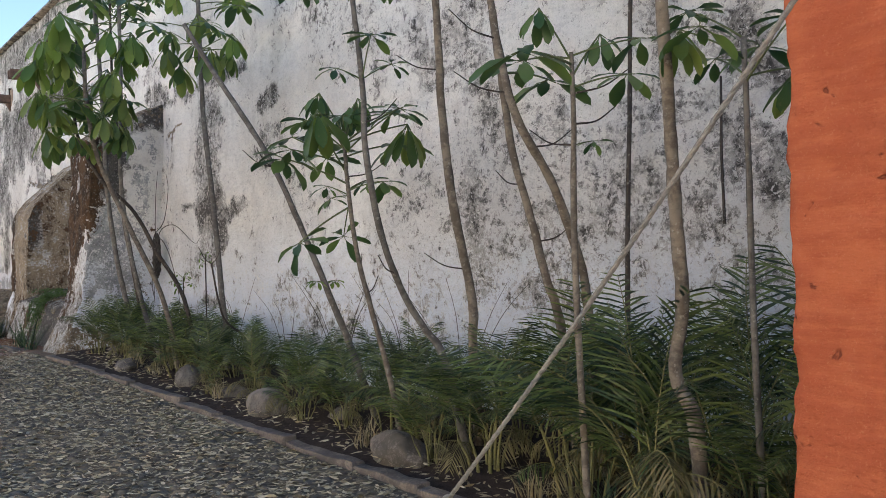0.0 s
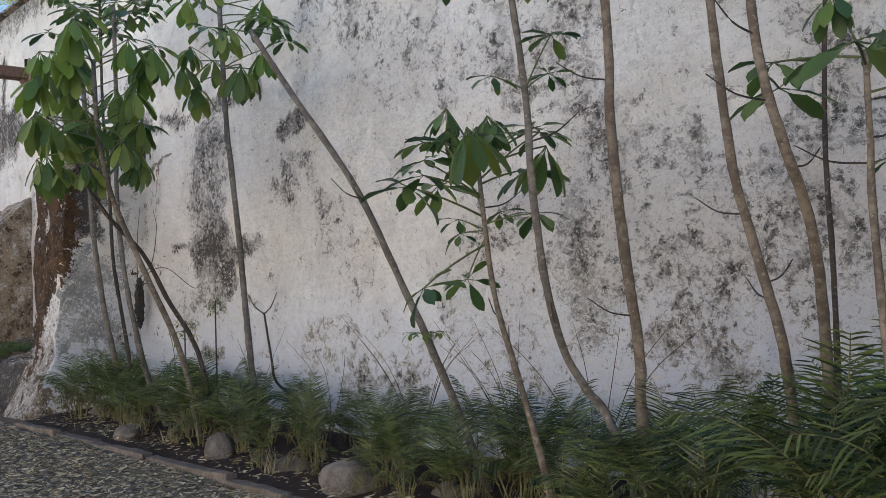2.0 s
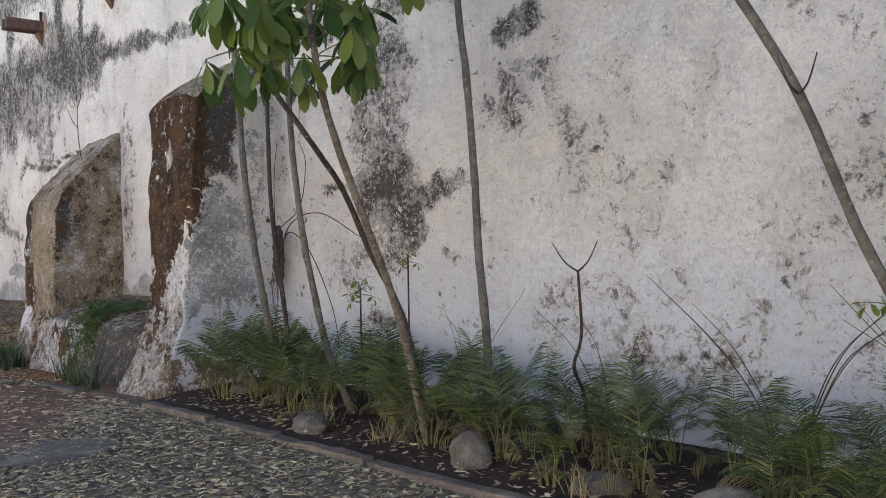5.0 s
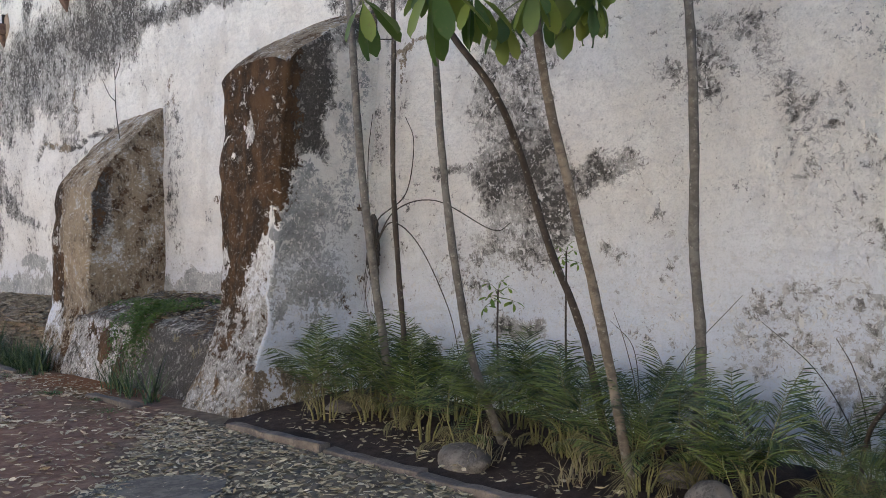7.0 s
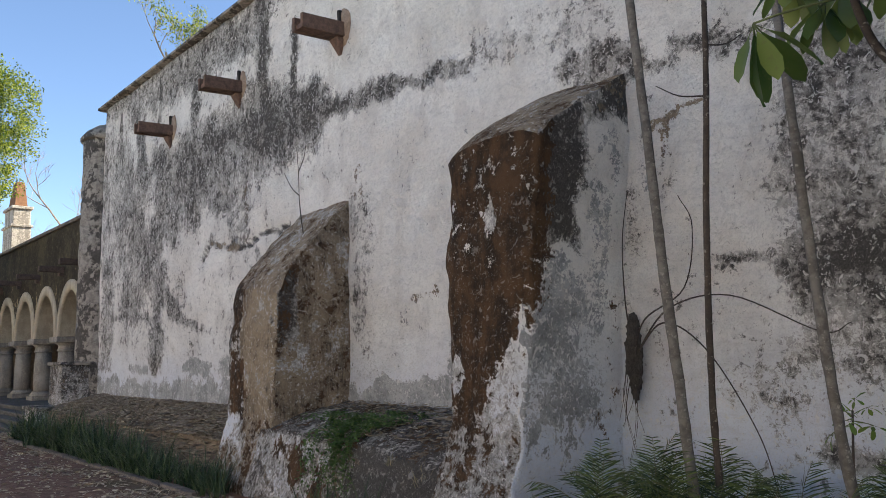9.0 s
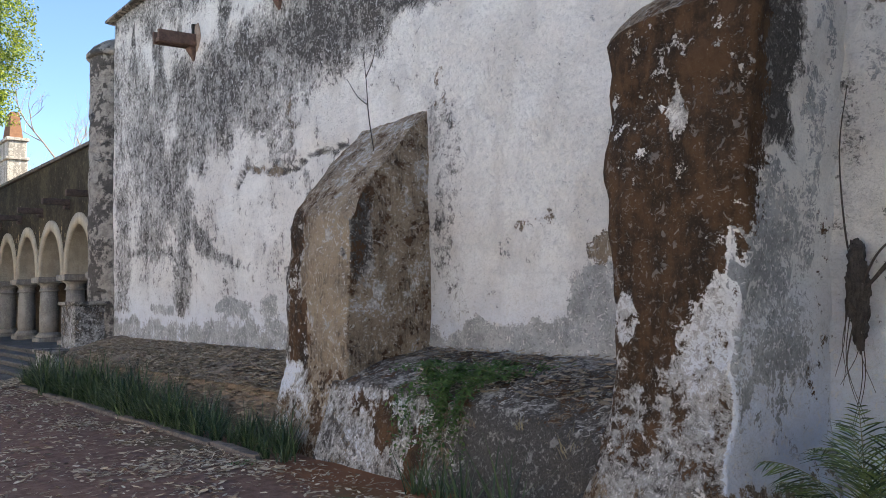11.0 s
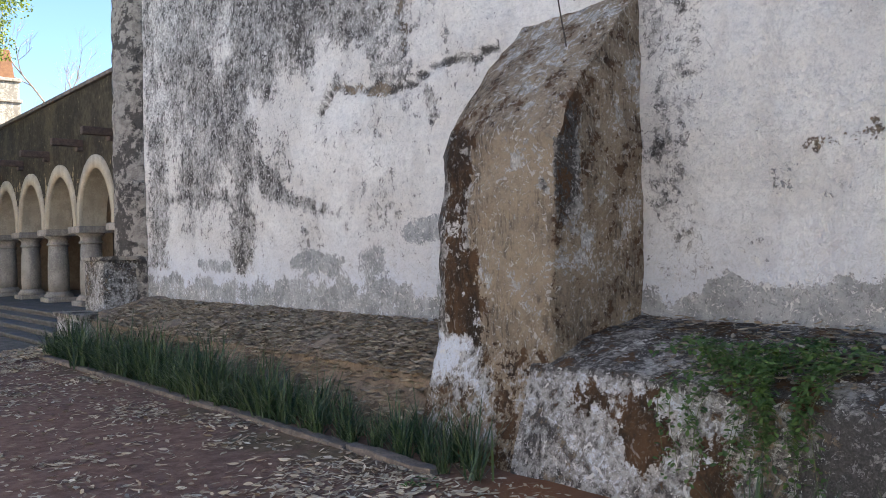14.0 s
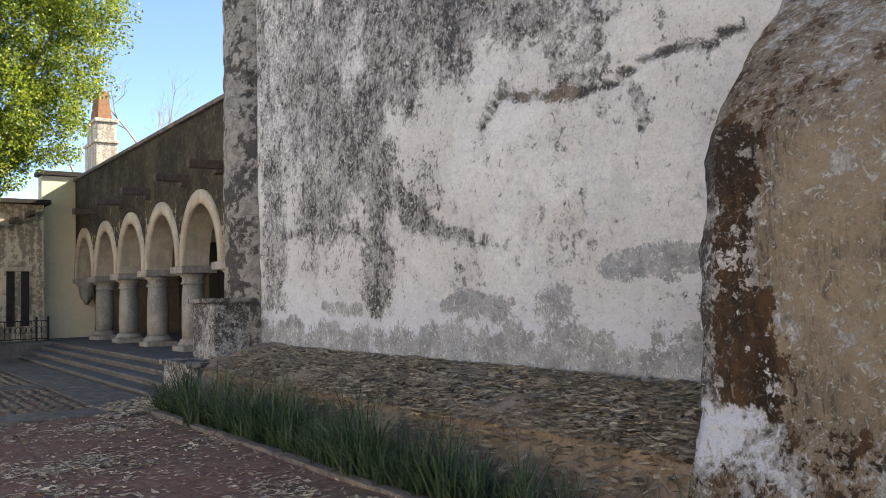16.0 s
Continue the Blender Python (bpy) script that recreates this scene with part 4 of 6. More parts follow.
def build_arcade():
    top, thick = 5.28, 0.5
    e = base("arcade_wall", ARC_X, 28.0, FLOOR, "mould-streaked arcade wall of five round arches on columns", "arcade", kind="structure")
    spans = list(zip(COLS, COLS[1:] + [ARC_END]))
    for a, b in spans:
        c, half = (a + b) / 2, (b - a) / 2 - 0.19
        cur = [(a, SPRING)] + arch_curve(c, half, 1.16) + [(b, SPRING)]
        bm = bmesh.new()
        for x0, x1 in ((0, thick),):
            f, g, ft, gt = [], [], [], []
            for y, z in cur:
                f.append(bm.verts.new((0, y - 28, z - FLOOR)))
                g.append(bm.verts.new((thick, y - 28, z - FLOOR)))
                ft.append(bm.verts.new((0, y - 28, top - FLOOR)))
                gt.append(bm.verts.new((thick, y - 28, top - FLOOR)))
            for i in range(len(cur) - 1):
                bm.faces.new((f[i], ft[i], ft[i + 1], f[i + 1]))
                bm.faces.new((g[i], g[i + 1], gt[i + 1], gt[i]))
                bm.faces.new((f[i], f[i + 1], g[i + 1], g[i]))
                bm.faces.new((ft[i], gt[i], gt[i + 1], ft[i + 1]))
        part("arch_bay", bm, M_ARCADE, e)
        bm = bmesh.new()
        inner, outer = arch_curve(c, half - 0.02, 1.14, 26), arch_curve(c, half + 0.17, 1.40, 26)
        vs = [[bm.verts.new((x, y - 28, z - FLOOR)) for y, z in cv] for cv in (inner, outer) for x in (-0.05, 0.02)]
        for i in range(26):
            bm.faces.new((vs[0][i], vs[2][i], vs[2][i + 1], vs[0][i + 1]))
            bm.faces.new((vs[2][i], vs[3][i], vs[3][i + 1], vs[2][i + 1]))
            bm.faces.new((vs[0][i], vs[0][i + 1], vs[1][i + 1], vs[1][i]))
        part("archivolt", bm, M_TRIM, e, "cream stone arch moulding", True)
        bm = bmesh.new()
        io = arch_curve(c, half - 0.005, 1.155, 26)
        v0 = [bm.verts.new((0.02, y - 28, z - FLOOR)) for y, z in io]
        v1 = [bm.verts.new((thick + 0.01, y - 28, z - FLOOR)) for y, z in io]
        for i in range(26):
            bm.faces.new((v0[i], v0[i + 1], v1[i + 1], v1[i]))
        part("intrados", bm, M_TRIM, e, "", True)
    part("pier_bay", box(bmesh.new(), 0, -0.9, 0, thick, 0.648, top - FLOOR), M_ARCADE, e)
    bm = box(bmesh.new(), -0.08, 0.2, top - FLOOR + 0.003, thick + 0.1, ARC_END - 28, top - FLOOR + 0.09, 0.02)
    part("coping", bm, M_KERB, e, "reddish brick coping")
    for a in (28.75, 30.65, 33.0, 35.2, 37.7):
        t = base("water_spout", ARC_X, a, 4.08, "short timber water spout jutting from the arcade", "water spout", "spouts of the arcade")
        part("channel", box(bmesh.new(), -0.6, -0.08, 0, 0.2, 0.08, 0.15, 0.02), M_WOOD, t)
        part("bracket", box(bmesh.new(), -0.12, -0.09, -0.09, 0.02, 0.09, -0.003, 0.02), M_WOOD, t)
    # columns, and a corbel at the end wall
    first = None
    for a in COLS:
        if first is None:
            first = base("column", ARC_X + 0.25, a, FLOOR, "stout grey stone column with moulded capital and base", "column", "columns of the arcade")
            part("base", lathe(box(bmesh.new(), -0.33, -0.33, 0, 0.33, 0.33, 0.11, 0.015), [(0.31, 0.112), (0.32, 0.15), (0.27, 0.2), (0.26, 0.24)]), M_COLUMN, first, "", True)
            part("shaft", lathe(bmesh.new(), [(0.225, 0.235), (0.235, 0.5), (0.23, 0.9), (0.205, 1.32)]), M_COLUMN, first, "", True)
            bm = lathe(bmesh.new(), [(0.235, 1.318), (0.25, 1.34), (0.235, 1.365), (0.215, 1.38), (0.215, 1.46), (0.26, 1.5), (0.30, 1.54)])
            part("capital", bm, M_COLUMN, first, "", True)
            part("abacus", box(bmesh.new(), -0.36, -0.36, 1.542, 0.36, 0.36, 1.688, 0.02), M_COLUMN, first)
        else:
            copy_thing(first, pose(ARC_X + 0.25, a, FLOOR))
    t = base("corbel", ARC_X + 0.25, ARC_END - 0.2, 2.1, "moulded stone corbel under the last arch", "corbel")
    part("corbel_block", lathe(bmesh.new(), [(0.05, -0.42), (0.17, -0.2), (0.22, 0.1), (0.30, 0.2)]), M_COLUMN, t, "", True)
    part("abacus", box(bmesh.new(), -0.34, -0.30, 0.203, 0.34, 0.19, 0.34, 0.02), M_COLUMN, t)
    # walk behind the arches
    thing("floor", box(bmesh.new(), 4.44, 27.0, 0.0, 9.3, 41.5, FLOOR, 0.01), M_STEP, "worn stone floor of the arcade walk", "floor", kind="structure")
    bm = box(bmesh.new(), 8.2, 26.12, 0.5, 8.6, 40.2, 5.6)
    thing("wall_arcade_back", bm, M_BACKWALL, "brown wall behind the arches, its colour darkened for shade", "wall", kind="structure")
    # added lining: a dark sheet for the shade on the cream end wall
    thing("lining_arcade_end", box(bmesh.new(), 5.72, 39.9, FLOOR + 0.002, 8.19, 40.19, 4.29), M_BACKWALL, "added dark lining over the end wall, shade put into its colour", "wall", kind="structure")
    thing("ceiling", box(bmesh.new(), 5.705, 26.12, 4.3, 8.2, 40.2, 4.5), M_DARK, "dark beamed ceiling of the arcade walk", "ceiling", kind="structure")
    for y in (33.6, 36.6, 39.4):
        t = base("door", 8.17, y, FLOOR, "closed dark timber door in the arcade's back wall", "door", "doors behind the arches")
        for i in range(2):
            part("leaf", box(bmesh.new(), -0.05, -0.75 + 0.76 * i, 0.02, 0.02, -0.02 + 0.76 * i, 2.6, 0.01), M_DARK, t)
        part("lintel", box(bmesh.new(), -0.07, -0.95, 2.603, 0.02, 0.95, 2.85, 0.01), M_COLUMN, t)
    rise, run = (FLOOR - 0.31) / 4, 0.26
    for i in range(4):
        x0 = 3.45 + run * i
        top = 0.31 + rise * (i + 1) - 0.003 * (i == 3)
        e = base("step", x0, 27.0, 0.31, "long worn dark stone step up to the arcade", "step", "steps of the arcade", "structure")
        part("riser", box(bmesh.new(), 0.05, 0.01, -0.1, 4.45 - x0, 13.39, top - 0.31 - 0.052), M_STEP, e)
        bm = box(bmesh.new(), 0, 0, top - 0.31 - 0.05, 4.5 + 0.001 * i - x0, 13.4, top - 0.31, 0.02)
        for v in bm.verts:
            v.co.z += 0.006 * noise.noise(Vector((i, v.co.y, 0)))
        part("tread", bm, M_STEP, e)


build_arcade()


def build_far_end():
    thing("wall_end", box(bmesh.new(), 4.3, ARC_END, 0.3, 9, 40.7, 5.42), M_CREAM, "smooth cream end wall of the arcade", "wall", kind="structure")
    thing("end_coping", box(bmesh.new(), 4.2, 40.1, 5.424, 9, 40.8, 5.56, 0.02), M_DARK, "dark roof edge above the cream wall", "coping", kind="structure")
    e = base("facade_wing", 4.2, 39.6, 0.3, "stained cream wing with narrow tall windows", "building")
    bm = box(bmesh.new(), -12, 0, 0, 0.06, 6, 4.2)
    part("wall", bm, M_FACADE, e)
    for x in (-0.78, -0.42, -1.9, -2.9, -4.2):
        w = part("window", box(bmesh.new(), x - 0.1, -0.03, 0.85, x + 0.1, -0.003, 2.35, 0.005), M_DARK, e, "dark narrow window")
        part("frame", box(bmesh.new(), x - 0.17, -0.06, 2.353, x + 0.17, -0.003, 2.47, 0.01), M_TRIM, w)
    part("roof_edge", box(bmesh.new(), -12.1, -0.25, 4.203, 0.2, 6, 4.33, 0.02), M_DARK, e)
    for x, z in ((-0.35, 4.2), (-0.75, 4.0), (-1.2, 3.85)):
        t = base("water_spout", 4.2 + x, 39.6, z, "short timber water spout on the cream wing", "water spout", "spouts of the wing")
        part("channel", box(bmesh.new(), -0.07, -0.7, -0.06, 0.07, 0.1, 0.08, 0.01), M_WOOD, t)
    # pinnacle over the roofs
    e = base("pinnacle", 7.14, 45.3, 0.3, "stepped stone belfry pinnacle with one sunlit white face", "pinnacle")
    part("shaft", box(bmesh.new(), -0.36, -0.8, 0, 0.36, 0.8, 7.0, 0.02), M_BELFRY, e)
    part("cornice", box(bmesh.new(), -0.42, -0.86, 7.003, 0.42, 0.86, 7.12, 0.03), M_BELFRY, e)
    part("upper_block", box(bmesh.new(), -0.32, -0.76, 7.123, 0.34, 0.76, 7.75, 0.03), M_BELFRY, e)
    part("crown_cornice", box(bmesh.new(), -0.4, -0.82, 7.753, 0.42, 0.82, 7.88, 0.03), M_BELFRY, e)
    bm = box(bmesh.new(), -0.24, -0.6, 7.883, 0.24, 0.6, 8.95)
    for v in bm.verts:
        if v.co.z > 8.5:
            v.co.x, v.co.y = v.co.x * 0.6, v.co.y * 0.6
    part("spire", bm, M_BRICK, e, "tapering orange brick spire")
    # raised landing beside the steps, with an iron fence
    bm = box(bmesh.new(), 0.5, 38.5, 0.2, 4.4, 39.585, FLOOR - 0.006, 0.02)
    thing("landing", bm, M_STEP, "raised stone landing before the cream wing", "landing", kind="structure")
    f = base("iron_fence", 4.24, 38.95, FLOOR - 0.006, "low black wrought-iron fence with scrollwork on the landing", "fence")
    for x in (0.0, -0.29, -1.6, -2.9):
        part("post", box(bmesh.new(), x - 0.025, -0.025, 0, x + 0.025, 0.025, 0.66, 0.006), M_IRON, f)
    for z in (0.06, 0.54):
        part("rail", box(bmesh.new(), -2.87, -0.012, z, -0.03, 0.012, z + 0.025), M_IRON, f)
    for i in range(22):
        x = -0.1 - 0.127 * i
        ring = [Vector((x + 0.05 * math.cos(a * 0.5236), 0, 0.31 + 0.09 * math.sin(a * 0.5236))) for a in range(13)]
        part("scroll", tube(bmesh.new(), ring, 0.008, 0.008, 5), M_IRON, f)
        part("bar", box(bmesh.new(), x - 0.071, -0.007, 0.086, x - 0.057, 0.007, 0.539), M_IRON, f)


build_far_end()


def build_spouts():
    for y, z in ((16.7, 5.9), (19.55, 5.93), (22.3, 5.88)):
        e = base("water_spout", wall_x(y), y, z, "weathered timber water spout jutting from the wall", "water spout", "spouts of the wall")
        part("trough_floor", box(bmesh.new(), -0.6, -0.08, -0.12, 0.1, 0.08, -0.06, 0.012), M_SPOUT, e)
        for s in (-1, 1):
            bm = box(bmesh.new(), -0.63, s * 0.1 - 0.028, -0.117, 0.1, s * 0.1 + 0.028, 0.07, 0.012)
            for v in bm.verts:
                v.co.z -= 0.03 * (v.co.x < -0.3)
                v.co += Vector((0, 0.006, 0.006)) * noise.noise(v.co * 9 + Vector((y, s, 0)))
            part("trough_side", bm, M_SPOUT, e)
        bm = box(bmesh.new(), -0.12, -0.1, -0.34, 0.06, 0.1, -0.123, 0.03)
        for v in bm.verts:
            t = smoothstep(-0.123, -0.34, v.co.z)
            v.co.x, v.co.y = v.co.x + 0.09 * t * (v.co.x < 0), v.co.y * (1 - 0.6 * t)
        part("bracket", bm, M_SPOUT, e, "tapering reddish bracket")
        bm = box(bmesh.new(), -0.06, -0.06, 0.04, 0.04, -0.005, 0.25, 0.015)
        for v in bm.verts:
            v.co.y += 0.05 * (v.co.z - 0.04) + 0.02 * noise.noise(v.co * 7)
        part("slot_board", bm, M_DARK, e, "dark upright board")
        bm = bmesh.new()
        bmesh.ops.create_icosphere(bm, subdivisions=3, radius=1)
        for v in bm.verts:
            d = 1 + 0.25 * noise.noise(v.co * 2.2 + Vector((y, 0, 0)))
            v.co = Vector((v.co.x * 0.035, v.co.y * 0.15 * d - 0.08, v.co.z * 0.24 * d + 0.02))
        part("mortar_collar", bm, M_MORTAR, e, "reddish mortar round the spout", True)


build_spouts()


def build_orange_wall():
    bm = bmesh.new()
    ny, nz = 130, 120
    g = [[None] * (nz + 1) for _ in range(ny + 1)]
    for i in range(ny + 1):
        for j in range(nz + 1):
            p = Vector((2.72, 1.36 - 3.6 * i / ny, -0.1 + 3.3 * j / nz))
            edge = 0.03 * noise.noise(Vector((0, 3, p.z * 4))) * (1 - min(1, i / 6)) + 0.012 * noise.noise(Vector((0, 8, p.z * 17))) * (1 - min(1, i / 6))
            g[i][j] = bm.verts.new((p.x + bump_at(p, 0.014, 2) + bump_at(p, 0.007, 11) + 0.016 * smoothstep(0.42, 0.62, noise.noise(p * 7)) + 0.02 * smoothstep(0.55, 0.7, noise.noise(p * 15)), p.y + edge + 0.02 * (1 - p.z / 3), p.z))
    for i in range(ny):
        for j in range(nz):
            bm.faces.new((g[i][j], g[i + 1][j], g[i + 1][j + 1], g[i][j + 1]))
    ring = [g[i][0] for i in range(ny + 1)] + [g[ny][j] for j in range(1, nz + 1)] + [g[i][nz] for i in range(ny - 1, -1, -1)] + [g[0][j] for j in range(nz - 1, 0, -1)]
    back = [bm.verts.new((3.1, v.co.y, v.co.z)) for v in ring]
    for i in range(len(ring)):
        k = (i + 1) % len(ring)
        bm.faces.new((ring[k], ring[i], back[i], back[k]))
    bm.faces.new(back)
    bmesh.ops.recalc_face_normals(bm, faces=bm.faces[:])
    thing("wall_orange", bm, M_ORANGE, "rough orange limewashed wall end with a ragged edge", "wall", kind="structure", smooth=True)


build_orange_wall()


def build_bounce_wall():
    # added out of view to bounce warm sunlight onto the church wall
    bm = box(bmesh.new(), -10.5, -25, -0.2, -10.0, 60, 5.8)
    thing("wall_bounce_unseen", bm, M_CREAM_BOUNCE, "added unseen cream wall bouncing warm sunlight into the courtyard", "wall", kind="structure")


build_bounce_wall()


# ---- planting: umbrella trees ----
def leaflet(bm, m, ln, wd, droop, mi=0):
    """One oval leaflet along +x of m, folded at its midrib and drooping."""
    prof = [(0.0, 0.02), (0.14, 0.3), (0.38, 0.78), (0.66, 1.0), (0.88, 0.72), (1.0, 0.08)]
    mids, lefts, rights = [], [], []
    for t, w in prof:
        x, z = ln * t * (1 - 0.25 * droop * t), -droop * ln * 0.55 * t * t
        y = wd * 0.5 * w
        wav = 0.02 * ln * math.sin(t * 14)
        mids.append(bm.verts.new(m @ Vector((x, 0, z))))
        lefts.append(bm.verts.new(m @ Vector((x, y, z + y * 0.28 + wav))))
        rights.append(bm.verts.new(m @ Vector((x, -y, z + y * 0.28 - wav))))
    for i in range(len(prof) - 1):
        bm.faces.new((mids[i], mids[i + 1], lefts[i + 1], lefts[i])).material_index = mi
        bm.faces.new((rights[i], rights[i + 1], mids[i + 1], mids[i])).material_index = mi


def compound_leaf(seed, stalk, rise, count, ln, droop, hang=0):
    """A stalk with a fan of leaflets round its end, as on an umbrella tree."""
    rng = random.Random(seed)
    bm = bmesh.new()
    el = radians(rise)
    pts = [Vector((stalk * t * math.cos(el), 0, stalk * t * math.sin(el) - 0.12 * stalk * t * t)) for t in (0, 0.25, 0.5, 0.75, 1)]
    tube(bm, pts, 0.0065, 0.0045, 5, 0, 1)
    for i in range(count):
        a = 2 * math.pi * (i + 0.5) / count + rng.uniform(-0.15, 0.15)
        tip = pose(*pts[-1], 0, 0, math.degrees(a)) @ pose(0, 0, 0, rng.uniform(-14, 14), rng.uniform(-14, 26) + droop * 26 + hang, 0)
        l = ln * rng.uniform(0.78, 1.1)
        short = [tip @ Vector((0, 0, 0)), tip @ Vector((0.045, 0, 0))]
        tube(bm, short, 0.003, 0.003, 4, 0, 1)
        leaflet(bm, tip @ pose(0.04, 0, 0), l, l * rng.uniform(0.30, 0.38), droop * rng.uniform(0.7, 1.3))
    return mesh_of("leaf", bm, [M_LEAF, M_PETIOLE], True)


LEAVES = [compound_leaf(1, 0.44, 34, 7, 0.20, 0.3), compound_leaf(2, 0.42, 14, 6, 0.22, 0.4), compound_leaf(3, 0.40, 62, 8, 0.20, 0.3, 38),
          compound_leaf(4, 0.38, 8, 6, 0.29, 0.15, 50), compound_leaf(5, 0.24, 25, 5, 0.17, 0.35), compound_leaf(6, 0.44, 28, 7, 0.28, 0.18, 38)]
for kind in (3, 5):
    LEAVES[kind].materials[0] = M_LEAF_LIGHT
# leaf 5 again, its yellower colour standing in for sunlight on the top heads
LEAVES.append(LEAVES[5].copy())
LEAVES[6].materials[0] = M_LEAF_NEW_SUNLIT
YOUNG = LEAVES[4].copy()
YOUNG.materials[0] = M_LEAF_NEW_SUNLIT


def add_leaf(tree, mesh, p, turn, size=1.0, tip=0.0):
    ob = new("leaf", mesh)
    ob.parent = tree
    ob.matrix_basis = Matrix.Translation(p) @ pose(0, 0, 0, 0, 0, turn) @ pose(0, 0, 0, 0, tip, 0) @ Matrix.Scale(size, 4)


def build_tree(path, r0, r1, heads, label, bark=None, twigs=0, seed=0):
    """path: (x, y, z) knots from the foot; heads: (height, leaves, span, size, kinds)."""
    rng = random.Random(seed * 7 + 5)
    x, y, z = path[0]
    e = base("umbrella_tree", x, y, z, label, "tree", "trees along the wall")
    pts = smooth_path([Vector(p) - Vector(path[0]) for p in path], 9)
    part("trunk", tube(bmesh.new(), pts, r0, r1, 9, 0.22), bark or M_BARK, e, smooth=True)
    for share, count, span, size, kinds in heads:
        for i in range(count):
            f = min(float(np.interp(share + rng.uniform(-span, span), [q.z + z for q in pts], range(len(pts)))), len(pts) - 1.001)
            a, b = pts[int(f)], pts[min(int(f) + 1, len(pts) - 1)]
            add_leaf(e, LEAVES[rng.choice(kinds)], a.lerp(b, f - int(f)), 137.5 * i + rng.uniform(-30, 30), size * rng.uniform(0.8, 1.15), rng.uniform(-12, 12))
    for i in range(twigs):
        f = rng.uniform(0.35, 0.9) * (len(pts) - 1)
        a = pts[int(f)]
        ang = rng.uniform(0, 6.28)
        q = [a, a + Vector((0.16 * math.cos(ang), 0.16 * math.sin(ang), 0.03)), a + Vector((0.3 * math.cos(ang), 0.3 * math.sin(ang), 0.12))]
        part("twig", tube(bmesh.new(), smooth_path(q, 4), 0.006, 0.003, 5), M_TWIG, e)
    return e


PALE, SLIM = "slim pale umbrella tree rising bare along the wall", "slim leaning umbrella tree with drooping palmate leaves"
build_tree([(3.96, 11.33, 0.36), (3.84, 11.32, 1.0), (3.7, 11.28, 1.6), (3.6, 11.28, 2.3), (3.56, 11.29, 2.8), (3.55, 11.34, 3.5), (3.5, 11.4, 4.6), (3.45, 11.4, 5.2)], 0.036, 0.026,
           [(5.0, 9, 0.2, 1.2, (0, 2, 1))], PALE, None, 0, 1)
build_tree([(4.02, 11.22, 0.38), (3.96, 11.21, 1.0), (3.85, 11.15, 1.55), (3.7, 11.04, 2.2), (3.64, 10.97, 2.8), (3.59, 10.9, 3.35), (3.5, 10.82, 3.95), (3.45, 10.75, 5.2)], 0.024, 0.015,
           [(5.1, 6, 0.1, 1.1, (0, 2, 1))], "thin dark umbrella tree rising bare along the wall", M_TWIG, 3, 2)
build_tree([(3.86, 10.12, 0.33), (3.7, 10.26, 0.95), (3.6, 10.28, 1.4), (3.5, 10.28, 1.9), (3.43, 10.29, 2.5), (3.42, 10.32, 3.1), (3.46, 10.38, 3.8), (3.45, 10.4, 5.0)], 0.031, 0.022,
           [(4.8, 10, 0.2, 1.2, (0, 1, 2))], PALE, None, 0, 3)
build_tree([(4.0, 9.35, 0.32), (3.88, 9.48, 1.17), (3.56, 9.51, 1.75), (3.3, 9.48, 2.19), (2.88, 9.36, 2.56), (2.74, 9.62, 3.0), (2.7, 9.7, 3.4)], 0.027, 0.016,
           [(3.36, 5, 0.05, 1.0, (6, 5, 5)), (3.26, 4, 0.06, 0.95, (3, 5))], SLIM, M_TWIG, 0, 4)
build_tree([(3.62, 8.98, 0.3), (3.46, 9.06, 1.2), (3.1, 9.01, 1.95), (2.88, 8.99, 2.41), (2.72, 8.95, 2.78), (2.62, 8.93, 3.3), (2.6, 8.95, 3.9)], 0.03, 0.02,
           [(2.95, 6, 0.06, 0.95, (3, 3, 5)), (3.18, 9, 0.18, 1.12, (5, 3, 1)), (3.5, 7, 0.2, 1.25, (5, 6, 3)), (3.85, 8, 0.1, 1.3, (6, 6, 5))], SLIM, M_BARK_TAN, 0, 5)
build_tree([(4.15, 8.87, 0.32), (4.1, 8.8, 0.83), (4.03, 8.75, 1.2), (4.0, 8.77, 1.7), (3.92, 8.72, 2.3), (3.83, 8.69, 3.0), (3.81, 8.73, 3.5), (3.8, 8.8, 4.8)], 0.036, 0.024,
           [(4.6, 9, 0.2, 1.2, (0, 1, 6)), (3.95, 9, 0.2, 1.1, (6, 3, 5))], PALE, None, 0, 6)
build_tree([(3.95, 5.6, 0.22), (3.78, 5.73, 0.84), (3.62, 5.84, 1.34), (3.52, 5.98, 1.74), (3.28, 6.17, 2.44), (2.96, 6.47, 3.14), (2.75, 6.65, 3.6)], 0.031, 0.02,
           [(3.58, 3, 0.03, 0.8, (1, 3))], "leaning bare-stemmed umbrella tree with a tuft of young leaves", None, 2, 7)
build_tree([(3.58, 4.75, 0.2), (3.52, 4.82, 0.68), (3.42, 4.89, 1.17), (3.35, 4.97, 1.6), (3.28, 4.98, 2.12), (3.27, 5.0, 2.5)], 0.024, 0.013,
           [(2.42, 10, 0.08, 1.12, (2, 5, 0)), (2.25, 5, 0.1, 1.2, (0, 1)), (2.05, 2, 0.03, 0.8, (4,))], "young umbrella tree with a wide head of dark palmate leaves", M_BARK_TAN, 3, 8)
